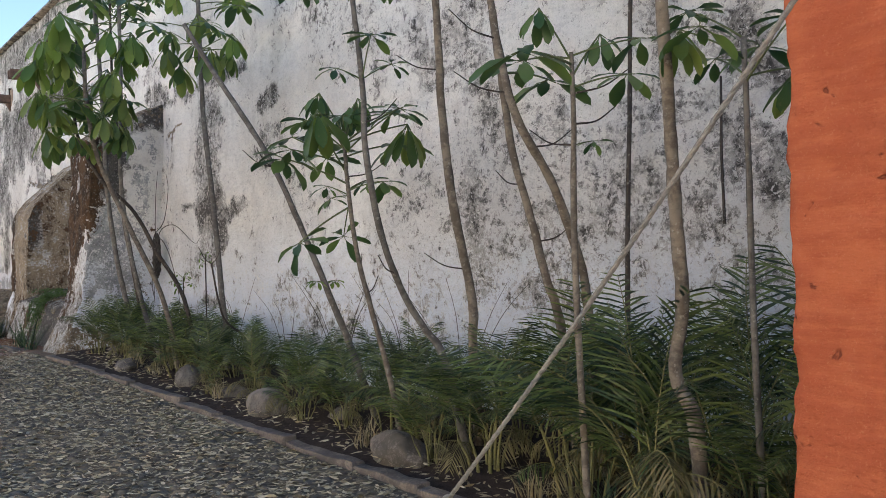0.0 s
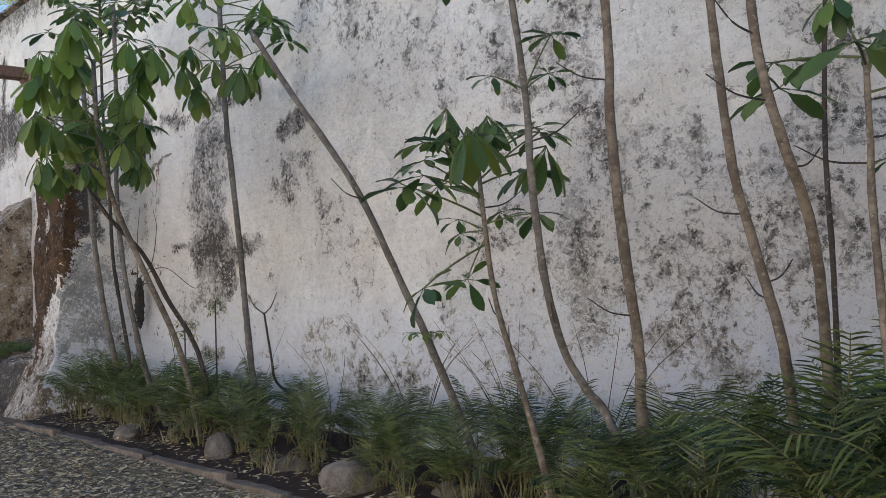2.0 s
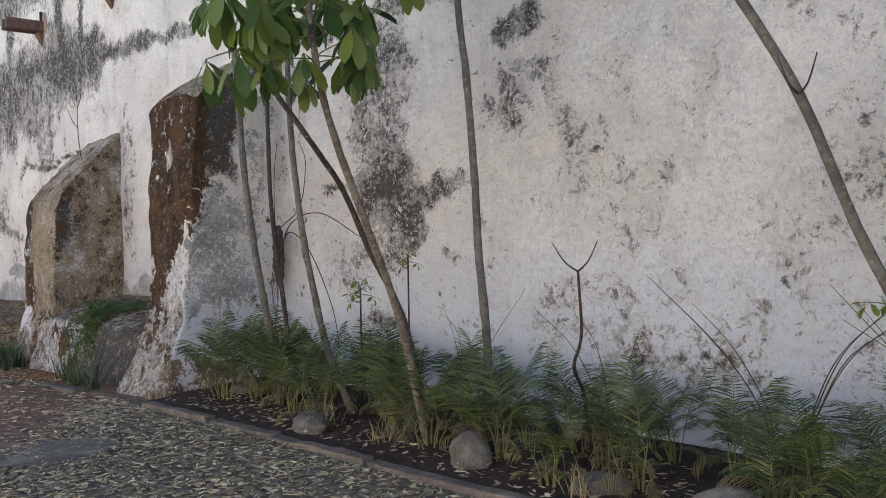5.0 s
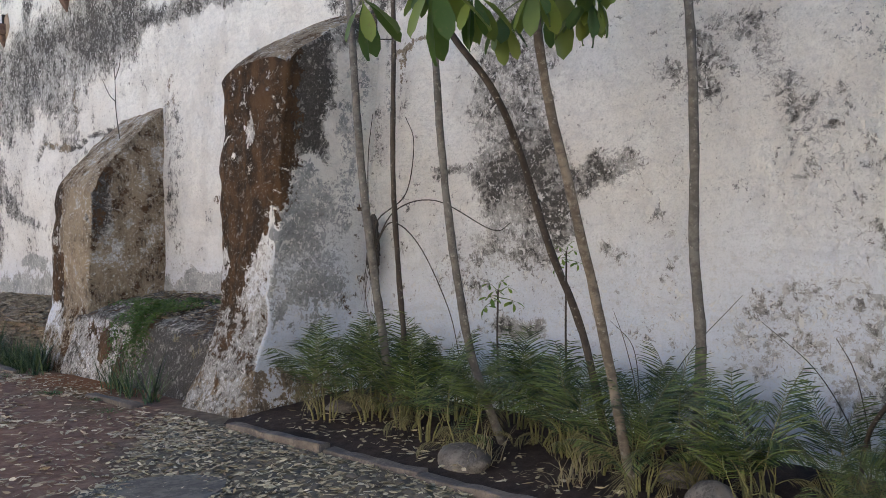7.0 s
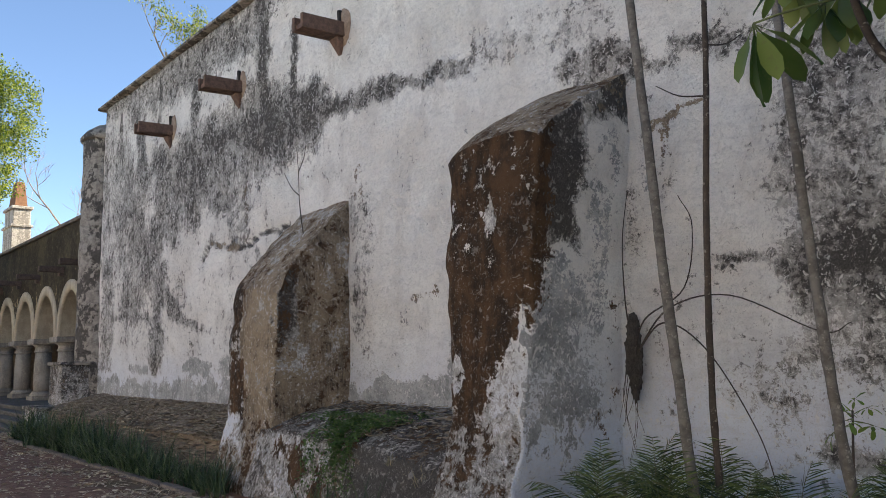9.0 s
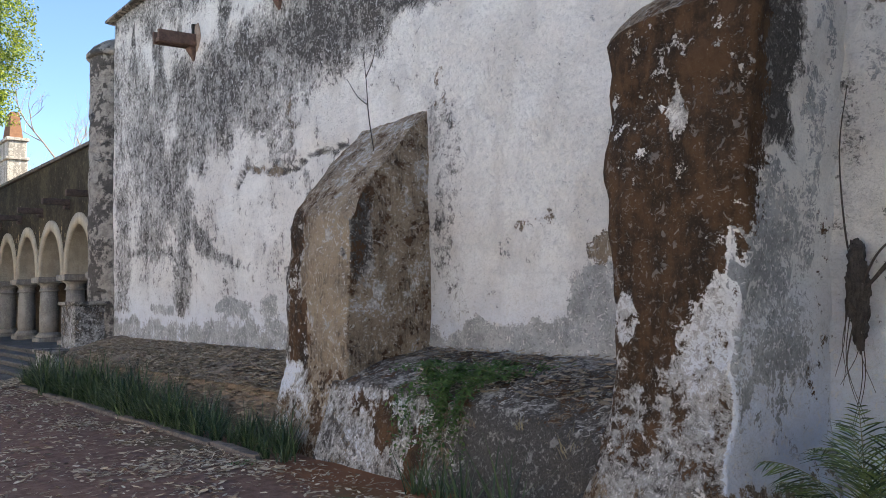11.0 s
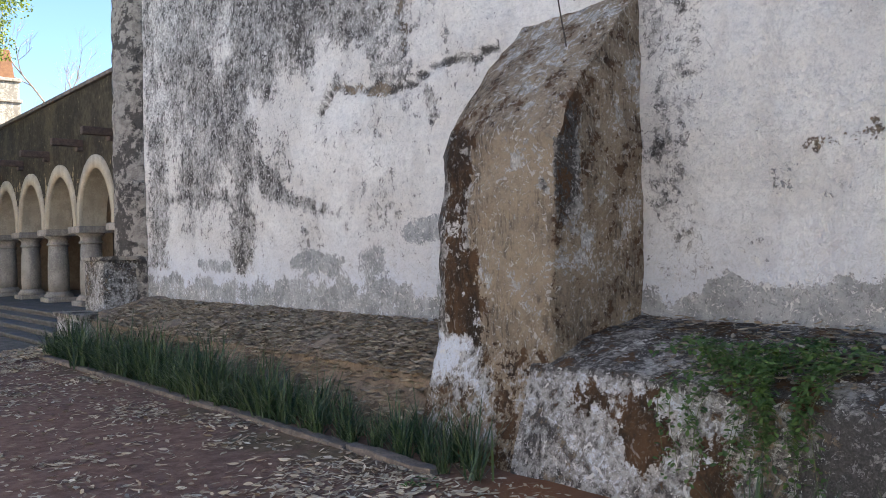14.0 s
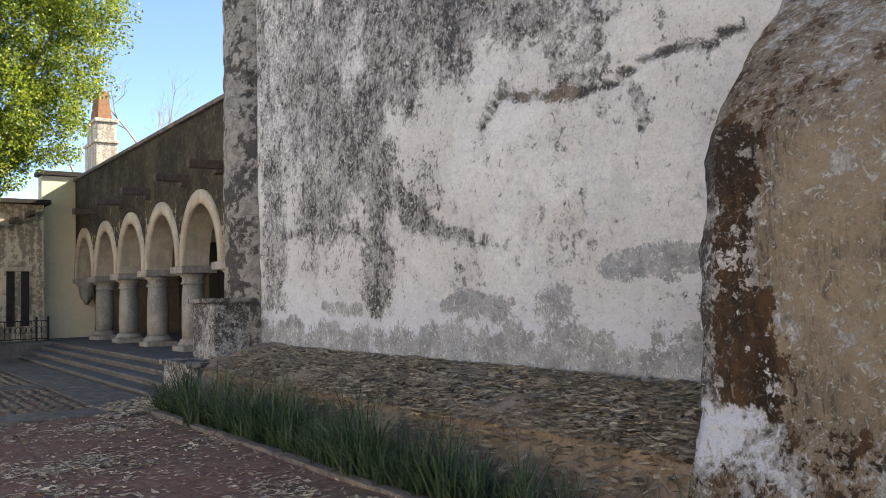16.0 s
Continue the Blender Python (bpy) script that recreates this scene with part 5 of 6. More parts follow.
build_tree([(3.72, 4.2, 0.2), (3.7, 4.42, 0.85), (3.62, 4.52, 1.05), (3.48, 4.57, 1.29), (3.24, 4.51, 1.72), (3.08, 4.45, 2.27), (3.06, 4.45, 2.73), (3.0, 4.5, 3.5)], 0.029, 0.018,
           [(2.74, 3, 0.03, 0.85, (0, 4)), (3.4, 8, 0.1, 0.95, (0, 1, 2))], SLIM, M_BARK, 2, 9)
build_tree([(3.95, 4.33, 0.2), (3.9, 4.33, 0.9), (3.88, 4.31, 1.26), (3.66, 4.25, 1.98), (3.56, 4.23, 2.61), (3.5, 4.18, 3.02), (3.4, 4.15, 4.2)], 0.038, 0.025,
           [(4.1, 8, 0.1, 1.0, (0, 1, 2))], "stout straight umbrella tree stem against the wall", M_BARK_TAN, 2, 10)
build_tree([(3.95, 3.4, 0.18), (3.8, 3.4, 1.12), (3.66, 3.38, 1.4), (3.6, 3.44, 1.77), (3.5, 3.49, 2.18), (3.42, 3.5, 2.66), (3.3, 3.48, 3.25), (3.2, 3.45, 3.9)], 0.03, 0.02,
           [(3.75, 8, 0.1, 1.0, (0, 1, 2))], SLIM, M_BARK_TAN, 4, 11)
build_tree([(4.0, 3.25, 0.18), (3.84, 3.22, 1.3), (3.64, 3.16, 1.67), (3.44, 3.13, 1.98), (3.18, 3.13, 2.3), (3.1, 3.17, 2.63), (3.02, 3.17, 3.0), (2.95, 3.2, 3.7)], 0.03, 0.019,
           [(3.45, 7, 0.15, 1.0, (0, 1, 2)), (2.55, 1, 0.02, 1.1, (1,))], SLIM, M_BARK_TAN, 4, 12)
build_tree([(3.22, 2.72, 0.15), (3.22, 2.77, 1.35), (3.24, 2.79, 1.96), (3.24, 2.78, 2.23), (3.22, 2.77, 2.6)], 0.02, 0.012,
           [(2.5, 6, 0.1, 1.05, (0, 1, 2)), (2.1, 1, 0.03, 0.6, (4,))], "young umbrella tree with broad dark leaves", M_BARK_TAN, 3, 13)
build_tree([(3.45, 2.2, 0.12), (3.42, 2.22, 0.72), (3.4, 2.31, 0.96), (3.4, 2.26, 1.3), (3.3, 2.22, 1.75), (3.2, 2.17, 2.13), (3.02, 2.08, 2.76), (2.9, 2.0, 3.4)], 0.04, 0.026,
           [(3.3, 7, 0.1, 1.0, (0, 1, 2))], "thick tan umbrella tree trunk bent at its foot", M_BARK_TAN, 0, 14)
build_tree([(3.55, 1.95, 0.15), (3.5, 1.95, 1.2), (3.4, 1.9, 2.0), (3.35, 1.88, 2.5)], 0.018, 0.012,
           [(2.35, 7, 0.15, 0.9, (0, 1, 5))], "low umbrella tree with broad drooping dark leaves", M_BARK, 0, 15)
build_tree([(4.45, 3.4, 0.2), (4.42, 3.35, 1.57), (4.5, 3.37, 2.46), (4.44, 3.29, 3.36), (4.4, 3.2, 4.2)], 0.018, 0.013,
           [(4.1, 6, 0.1, 1.0, (0, 1))], "thin straight dark stem close to the wall", M_TWIG, 0, 16)


def build_shoots():
    t = base("leaf_shoot", 3.61, 5.85, 1.38, "tuft of bright young leaves sprouting from a leaning stem", "shoot")
    for i in range(4):
        add_leaf(t, YOUNG, Vector((0, 0, 0)), 95 * i + 20, 0.5, 10)
    t = base("leaf_shoot", 3.30, 4.985, 1.95, "long-stalked dark leaves hanging from a young tree", "shoot")
    for i, (turn, tip, size) in enumerate(((128, 40, 1.15), (66, 46, 0.95), (105, 20, 0.8), (-85, 2, 0.9), (142, -16, 1.25), (158, -30, 1.2))):
        add_leaf(t, LEAVES[(1, 1, 4, 1, 1, 0)[i]], Vector((0, 0, 0.04 * i)), turn, size, tip)
    t = base("leaf_shoot", 2.62, 8.94, 3.3, "bright drooping palmate leaves on long stalks", "shoot")
    for i, (turn, tip, size) in enumerate(((140, 10, 1.3), (118, 30, 1.2), (165, -8, 1.3), (150, 40, 1.1), (105, -14, 1.2))):
        add_leaf(t, LEAVES[(5, 6, 6, 3, 5)[i]], Vector((0, 0, 0.07 * i)), turn, size, tip)
    for x, y, z, s in ((4.3, 10.5, 1.45, 0.5), (4.35, 9.9, 1.75, 0.35)):
        t = base("sapling", x, y, ground_z(y) + 0.08, "small umbrella-leaved sapling on a thin dark stem", "sapling", "saplings by the wall")
        part("stem", tube(bmesh.new(), smooth_path([Vector((0, 0, 0)), Vector((0.02, 0.05, 0.6)), Vector((0, 0.02, z - 0.4))], 6), 0.011, 0.007, 6), M_TWIG, t)
        for i in range(7):
            add_leaf(t, YOUNG, Vector((0, 0.02, z - 0.4 - 0.012 * i)), 137 * i, s * (0.7 + 0.07 * i), -38 + 14 * i)


build_shoots()


def build_twigs():
    """Bare wiry shrubs and climbers close to the wall."""
    rng = random.Random(4)
    for x, y, h, k in ((4.2, 6.6, 1.15, 7), (4.25, 5.6, 1.1, 6), (4.35, 7.9, 1.0, 3), (4.3, 4.95, 1.25, 5), (4.45, 9.4, 1.0, 3)):
        t = base("bare_shrub", x, y, ground_z(y) + 0.07, "wiry leafless shrub against the wall", "shrub", "bare shrubs by the wall")
        for i in range(k):
            a = rng.uniform(-1.2, 1.2)
            q = [Vector((0, 0.02 * i, 0)), Vector((0.03, 0.25 * math.sin(a) * h * 0.6, h * 0.35)), Vector((0.02, 0.6 * math.sin(a) * h * 0.7, h * 0.7)), Vector((-0.05, 0.8 * math.sin(a) * h + rng.uniform(-0.1, 0.1), h * rng.uniform(0.85, 1.15)))]
            part("twig", tube(bmesh.new(), smooth_path(q, 5), 0.0055, 0.0018, 4), M_TWIG, t)
    # forked dead stem
    t = base("dead_stem", 4.12, 7.93, ground_z(7.9) + 0.07, "forked dead stem standing by the wall", "stem")
    part("stem", tube(bmesh.new(), smooth_path([Vector((0, 0, 0)), Vector((-0.16, -0.1, 0.42)), Vector((-0.55, -0.3, 0.68)), Vector((-0.72, -0.48, 0.9)), Vector((-0.82, -0.54, 1.28))], 6), 0.015, 0.008, 6), M_TWIG, t)
    for s in (-0.15, 0.12):
        part("fork", tube(bmesh.new(), smooth_path([Vector((-0.82, -0.54, 1.27)), Vector((-0.82 + s * 0.3, -0.54 - s * 0.4, 1.33)), Vector((-0.82 + s * 0.5, -0.54 - s * 0.8, 1.44))], 4), 0.006, 0.003, 5), M_TWIG, t)
    # climber from the gap beside the tall buttress
    t = base("bare_climber", 4.62, 12.3, 1.74, "bare wiry climber rooted in the gap beside the buttress", "climber")
    for q in ([(0, 0, 0), (-0.1, -0.4, 0.35), (-0.08, -0.9, 0.42), (-0.05, -1.5, 0.15), (-0.05, -1.7, 0.2)],
              [(0, 0, 0), (-0.12, -0.2, 0.28), (-0.1, -0.55, 0.5), (-0.06, -0.62, 0.95), (-0.04, -0.5, 1.2)],
              [(0, 0, 0), (-0.1, -0.35, 0.25), (-0.1, -0.7, 0.05), (-0.1, -1.05, -0.5), (-0.12, -1.2, -0.95)],
              [(0.02, 0.02, 0.1), (0, 0.06, 0.4), (0.02, 0.08, 0.9), (0.03, 0.02, 1.3)]):
        part("stem", tube(bmesh.new(), smooth_path([Vector(p) for p in q], 7), 0.008, 0.003, 5), M_TWIG, t)
    bm = bmesh.new()
    bmesh.ops.create_icosphere(bm, subdivisions=5, radius=1)
    for v in bm.verts:
        d = v.co.copy()
        wide = 0.055 + 0.03 * noise.noise(Vector((0, 3, d.z * 2.5))) + 0.02 * d.z
        v.co = Vector((d.x * 0.05, d.y * wide + 0.03 * noise.noise(Vector((0, 9, d.z * 3))), d.z * 0.34))
        v.co += d * (0.03 * noise.noise(d * 5) + 0.02 * noise.noise(d * 14))
    part("root_mass", bm, M_MASS, t, "shaggy dark root mass", True)
    rng = random.Random(17)
    for i in range(9):
        y0, l = rng.uniform(-0.06, 0.07), rng.uniform(0.3, 0.75)
        q = [Vector((-0.03, y0, -0.1)), Vector((-0.05, y0 + rng.uniform(-0.04, 0.06), -0.1 - l * 0.5)), Vector((-0.04, y0 + rng.uniform(-0.08, 0.1), -0.1 - l))]
        part("hanging_root", tube(bmesh.new(), smooth_path(q, 4), 0.004, 0.0015, 4), M_TWIG, t)
    # hanging bare vine and a thin stick near the orange wall
    t = base("hanging_stick", 4.95, 2.95, 1.75, "thin dark stick hanging against the wall", "stick")
    part("stick", tube(bmesh.new(), [Vector((0, 0, 0)), Vector((0, 0.01, 0.5)), Vector((0, 0, 1.0))], 0.011, 0.009, 5), M_TWIG, t)
    # sprig on the short buttress
    t = base("dry_sprig", 4.3, 16.85, 3.25, "leafless sprig growing from the buttress top", "sprig")
    for q in ([(0, 0, 0), (-0.02, 0.06, 0.4), (0, 0.12, 0.75), (0.02, 0.2, 1.1)], [(-0.01, 0.08, 0.5), (-0.02, 0.25, 0.62), (-0.02, 0.45, 0.85)], [(0, 0.13, 0.8), (0, 0.0, 0.95), (0, -0.05, 1.1)]):
        part("stem", tube(bmesh.new(), smooth_path([Vector(p) for p in q], 5), 0.007, 0.003, 5), M_TWIG, t)


build_twigs()


# ---- palms ----
def frond_mesh(seed, ln, start, bend, pairs, mats, soft=1.0):
    rng = random.Random(seed)
    bm = bmesh.new()
    pts, p, el = [], Vector((0, 0, 0)), radians(start)
    n = 16
    for i in range(n + 1):
        pts.append(p.copy())
        p = p + Vector((math.cos(el), 0, math.sin(el))) * ln / n
        el -= radians(bend) / n * (0.4 + 1.2 * i / n)
    tube(bm, pts, 0.006, 0.002, 4, 0, 1)
    for k in range(pairs):
        t = 0.22 + 0.77 * k / (pairs - 1)
        f = t * n
        a, b = pts[int(f)], pts[min(int(f) + 1, n)]
        o = a.lerp(b, f - int(f))
        d = (b - a).normalized() if (b - a).length > 0 else Vector((1, 0, 0))
        up = d.cross(Vector((0, 1, 0))) * -1
        l = ln * (0.13 + 0.27 * math.sin(min(1, (t - 0.12) * 1.25) * math.pi) ** 0.7) * rng.uniform(0.8, 1.12)
        for s in (-1, 1):
            side = (Vector((0, s, 0)) + d * rng.uniform(0.75, 1.15) + up * rng.uniform(0.3, 0.65)).normalized()
            w = (d - side * d.dot(side)).normalized() * 0.0058
            sag = l * rng.uniform(0.02, 0.28) * soft
            cuts = []
            for f, wide in ((0.0, 0.5), (0.3, 1.0), (0.65, 0.85)):
                c = o + side * l * f - Vector((0, 0, sag * f * f))
                cuts.append((bm.verts.new(c - w * wide), bm.verts.new(c + w * wide)))
            tip = bm.verts.new(o + side * l - Vector((0, 0, sag)))
            for q, r in zip(cuts, cuts[1:]):
                bm.faces.new((q[0], q[1], r[1], r[0]))
            bm.faces.new((cuts[2][0], cuts[2][1], tip))
    return mesh_of("frond", bm, mats, False)


FRONDS = [frond_mesh(i, ln, st, bd, pr, [M_PALM, M_CANE]) for i, (ln, st, bd, pr) in enumerate(((0.92, 84, 48, 23), (0.95, 78, 80, 24), (0.85, 70, 105, 22), (0.95, 88, 30, 22), (0.75, 58, 100, 20)))]
FROND_DRY = frond_mesh(9, 0.6, 40, 130, 16, [M_PALM_DRY, M_CANE], 2.0)


def build_palm(seed, fronds, dry, label):
    rng = random.Random(seed)
    e = base("bamboo_palm", 0, 0, 0, label, "palm", "palms of the planting bed")
    heads = []
    for i in range(9):
        a, r, h = rng.uniform(0, 6.28), rng.uniform(0.02, 0.12), rng.uniform(0.16, 0.42)
        f = Vector((r * math.cos(a), r * math.sin(a), -0.05))
        heads.append(f * 1.7 + Vector((0, 0, h)))
        part("cane", tube(bmesh.new(), smooth_path([f, f * 1.15 + Vector((0, 0, h * 0.45)), heads[-1]], 3), 0.011, 0.006, 6), M_CANE, e)
    for i in range(fronds):
        withered = i >= fronds - dry
        ob = new("frond", FROND_DRY if withered else FRONDS[(i * 3 + seed) % 5])
        ob.parent = e
        a = 137.5 * i + rng.uniform(-25, 25)
        h = heads[i % 9]
        ob.matrix_basis = pose(h.x, h.y, h.z * (0.7 if withered else 0.95), rng.uniform(-14, 14), rng.uniform(-14, 14), a) @ Matrix.Scale(rng.uniform(0.5, 0.88), 4)
    return e


def plant_palms():
    rng = random.Random(21)
    kinds = [build_palm(3, 16, 4, "clump of dark green feathery palm fronds in the bed"), build_palm(5, 18, 6, "bushy palm clump with some yellowed fronds in the bed"), build_palm(8, 14, 2, "upright clump of arching green palm fronds in the bed")]
    spots = [(3.6, 11.75, 0.82), (4.0, 11.6, 0.8), (3.75, 11.05, 0.85), (4.2, 10.9, 0.8), (3.55, 10.2, 0.7), (4.05, 10.0, 0.78), (3.75, 9.35, 0.85), (4.3, 9.2, 0.7),
             (3.65, 8.3, 0.8), (4.1, 7.95, 0.7), (3.7, 7.3, 0.66), (4.2, 6.9, 0.7), (3.65, 6.4, 0.74), (4.05, 5.95, 0.75), (3.6, 5.5, 0.72), (4.1, 5.1, 0.8),
             (3.75, 4.65, 0.86), (3.6, 3.85, 1.05), (4.15, 3.75, 1.0), (3.55, 3.05, 1.2), (4.1, 2.85, 1.2), (3.55, 2.4, 1.25), (4.0, 2.0, 1.25), (3.5, 1.75, 1.05),
             (3.95, 6.6, 0.55), (3.45, 7.75, 0.5), (4.35, 4.3, 0.85), (3.8, 11.4, 0.8),
             (3.9, 8.75, 0.75), (4.45, 3.2, 1.1), (3.9, 1.2, 1.2), (3.85, 4.2, 0.9), (3.45, 4.25, 0.75), (3.45, 5.95, 0.55),
             (3.95, 11.2, 0.8), (3.6, 10.65, 0.75), (4.35, 10.4, 0.8), (3.9, 9.65, 0.75), (4.0, 8.35, 0.7), (3.55, 8.9, 0.7), (3.85, 7.6, 0.65), (4.35, 7.4, 0.7), (3.8, 5.2, 0.8), (4.3, 5.6, 0.75), (3.9, 3.3, 1.05), (3.75, 2.7, 1.1), (4.3, 2.4, 1.2), (3.7, 1.45, 1.1)]
    for i, (x, y, s) in enumerate(spots):
        m = pose(x, y, ground_z(y) + 0.07, 0, 0, rng.uniform(0, 360))
        s *= 1.12
        if i < 3:
            kinds[i].matrix_basis = m @ Matrix.Scale(s * 0.95, 4)
        else:
            k = kinds[i % 3]
            o = copy_thing(k, m)
            o.scale = (s, s, s * rng.uniform(0.88, 1.02))


plant_palms()


# ---- strap grass ----
def clump_mesh(name, seed, blades, ln, spread, wd, mat):
    rng = random.Random(seed)
    bm = bmesh.new()
    for i in range(blades):
        a = rng.uniform(0, 6.28)
        o = Vector((rng.gauss(0, 0.05), rng.gauss(0, 0.05), -0.02))
        l, el = ln * rng.uniform(0.5, 1.2), radians(rng.uniform(50, 90))
        bend = radians(rng.uniform(10, spread))
        side = Vector((-math.sin(a), math.cos(a), 0)) * wd
        p, prev = o, None
        for k in range(6):
            w = side * (1 - (k / 5) ** 2) if k < 5 else side * 0.06
            cur = (bm.verts.new(p - w), bm.verts.new(p + w))
            if prev:
                bm.faces.new((prev[0], prev[1], cur[1], cur[0]))
            prev = cur
            p = p + Vector((math.cos(a) * math.cos(el), math.sin(a) * math.cos(el), math.sin(el))) * l / 5
            el -= bend / 5 * (0.4 + 0.3 * k)
    return mesh_of(name, bm, mat, False)


def plant_grass():
    rng = random.Random(33)
    meshes = [clump_mesh("strap_grass", s, 66, 0.72, 135, 0.0095, M_BLADE) for s in (1, 2, 3)]
    y = 16.95
    while y < 26.0:
        for x in (3.17, 3.4):
            if x > 3.4 and y < 17.7:
                continue
            o = tagged(new("strap_grass", rng.choice(meshes)), "dense clump of dark green strap-leaved grass along the kerb", "grass", "strap grass along the kerb", "stuff")
            s = rng.uniform(0.5, 1.1) * (0.62 + 0.38 * smoothstep(17.5, 21.5, y))
            o.matrix_basis = pose(x + rng.uniform(-0.06, 0.06), y + rng.uniform(-0.08, 0.08), 0.33 + (0.05 if x > 3.4 else 0), 0, 0, rng.uniform(0, 360)) @ Matrix.Scale(s, 4)
        y += 0.27
    spare = clump_mesh("iris_clump", 7, 26, 0.62, 40, 0.009, M_BLADE)
    for x, y, s in ((3.22, 13.95, 1.0), (3.2, 14.35, 0.8), (3.3, 14.95, 0.75), (3.2, 16.75, 0.9), (3.25, 14.65, 0.7)):
        o = tagged(new("iris_clump", spare), "sparse clump of upright dark strap leaves at the wall foot", "grass", "strap clumps at the wall foot", "stuff")
        o.matrix_basis = pose(x, y, 0.31, 0, 0, 70 * y) @ Matrix.Scale(s, 4)
    dark = clump_mesh("lily_clump", 12, 60, 0.5, 150, 0.006, M_BLADE)
    for x, y, s in ((3.3, 2.2, 1.0), (3.25, 1.75, 1.1), (3.35, 2.7, 0.9), (3.3, 1.4, 1.0)):
        o = tagged(new("lily_clump", dark), "arching clump of grassy leaves at the bed's edge", "grass", "grassy clumps in the bed", "stuff")
        o.matrix_basis = pose(x, y, ground_z(y) + 0.05, 0, 0, 50 * y) @ Matrix.Scale(s, 4)
    dry = clump_mesh("dry_tuft", 15, 40, 0.3, 150, 0.004, M_STRAW)
    for x, y, z, s in ((3.66, 13.75, 0.72, 0.8), (3.68, 13.62, 0.5, 0.9), (3.66, 14.2, 0.85, 0.5), (3.5, 9.3, 0.3, 1.0), (3.4, 7.5, 0.27, 0.9), (3.45, 5.0, 0.2, 1.0), (3.42, 3.3, 0.15, 0.9), (3.5, 10.0, 0.34, 1.0)):
        o = tagged(new("dry_tuft", dry), "tuft of dry straw-coloured grass", "grass", "dry tufts", "stuff")
        o.matrix_basis = pose(x, y, z, 0, 0, 77 * y) @ Matrix.Scale(s, 4)


plant_grass()


def build_weeds():
    """Green weed trailing over the low wall."""
    rng = random.Random(9)
    e = base("trailing_weed", 3.75, 15.1, 1.0, "bright green weed spilling over the low wall", "weed")
    for s in range(34):
        y0 = rng.gauss(0, 0.24)
        pts = [Vector((rng.uniform(0.0, 0.75), y0, 0.10))]
        hang = s < 20
        d = Vector((-0.05, 0, 0))
        if hang:
            y1 = y0 * 0.5 - 0.1 + (0.55 if s < 5 else 0)
            x0 = rng.uniform(0.1, 0.5)
            pts = [Vector((x0, y0, 0.14)), Vector((0.0, (y0 + y1) / 2, 0.10)), Vector((-0.14, y1, -0.06)), Vector((-0.22, y1 + rng.uniform(-0.1, 0.1), -rng.uniform(0.15, 0.62)))]
        else:
            pts = [pts[0], pts[0] + Vector((rng.uniform(-0.15, 0.15), rng.uniform(-0.2, 0.2), 0.1)), pts[0] + Vector((rng.uniform(-0.25, 0.25), rng.uniform(-0.4, 0.4), 0.08))]
        path = smooth_path(pts, 7)
        bm = tube(bmesh.new(), path, 0.003, 0.0015, 4, 0, 1)
        for p in path:
            for k in range(4):
                m = Matrix.Translation(p + Vector((rng.uniform(-0.03, 0.03), rng.uniform(-0.03, 0.03), rng.uniform(-0.01, 0.04)))) @ pose(0, 0, 0, rng.uniform(-30, 30), rng.uniform(-30, 40), rng.uniform(0, 360))
                leaflet(bm, m, rng.uniform(0.03, 0.055), rng.uniform(0.018, 0.03), 0.4)
        part("runner", bm, [M_WEED, M_PETIOLE], e)
    for x, y, s in ((2.75, 15.15, 1.0), (2.9, 14.4, 0.7), (2.85, 16.9, 0.9), (2.7, 13.7, 0.7)):
        t = base("ground_weed", x, y, 0.32, "small low green weed on the earth", "weed", "ground weeds")
        bm = bmesh.new()
        for k in range(26):
            leaflet(bm, pose(rng.gauss(0, 0.05) * s, rng.gauss(0, 0.06) * s, 0.01, 0, rng.uniform(-50, -5), rng.uniform(0, 360)), 0.07 * s, 0.02 * s, 0.6)
        part("leaves", bm, M_WEED, t)


build_weeds()


# ---- boulders, rope, litter, paving ----
def build_boulders():
    for i, (x, y, sx, sy, sz, lift) in enumerate(((3.36, 4.5, 0.16, 0.27, 0.15, 0.10), (3.45, 6.6, 0.15, 0.24, 0.15, 0.10), (3.5, 8.45, 0.14, 0.18, 0.16, 0.10), (3.55, 7.45, 0.12, 0.18, 0.1, 0.06),
                                           (3.42, 10.1, 0.15, 0.24, 0.10, 0.06), (3.9, 8.8, 0.12, 0.18, 0.12, 0.07), (3.22, 2.25, 0.18, 0.24, 0.2, 0.1), (3.75, 5.8, 0.13, 0.16, 0.11, 0.06), (3.9, 11.9, 0.14, 0.2, 0.11, 0.05))):
        bm = bmesh.new()
        bmesh.ops.create_icosphere(bm, subdivisions=4, radius=1)
        for v in bm.verts:
            d = 1 + 0.28 * noise.noise(v.co * 0.9 + Vector((i * 5, 0, 0))) + 0.07 * noise.noise(v.co * 3 + Vector((i * 5, 0, 0))) + 0.02 * noise.noise(v.co * 11)
            v.co = Vector((v.co.x * sx, v.co.y * sy, v.co.z * sz)) * d
        o = thing("boulder", bm, M_BOULDER, "rounded grey boulder resting in the bed soil", "boulder", "boulders of the bed", smooth=True)
        o.matrix_basis = pose(x, y, ground_z(y) + lift, 0, 0, 20 * math.sin(i * 9))


build_boulders()


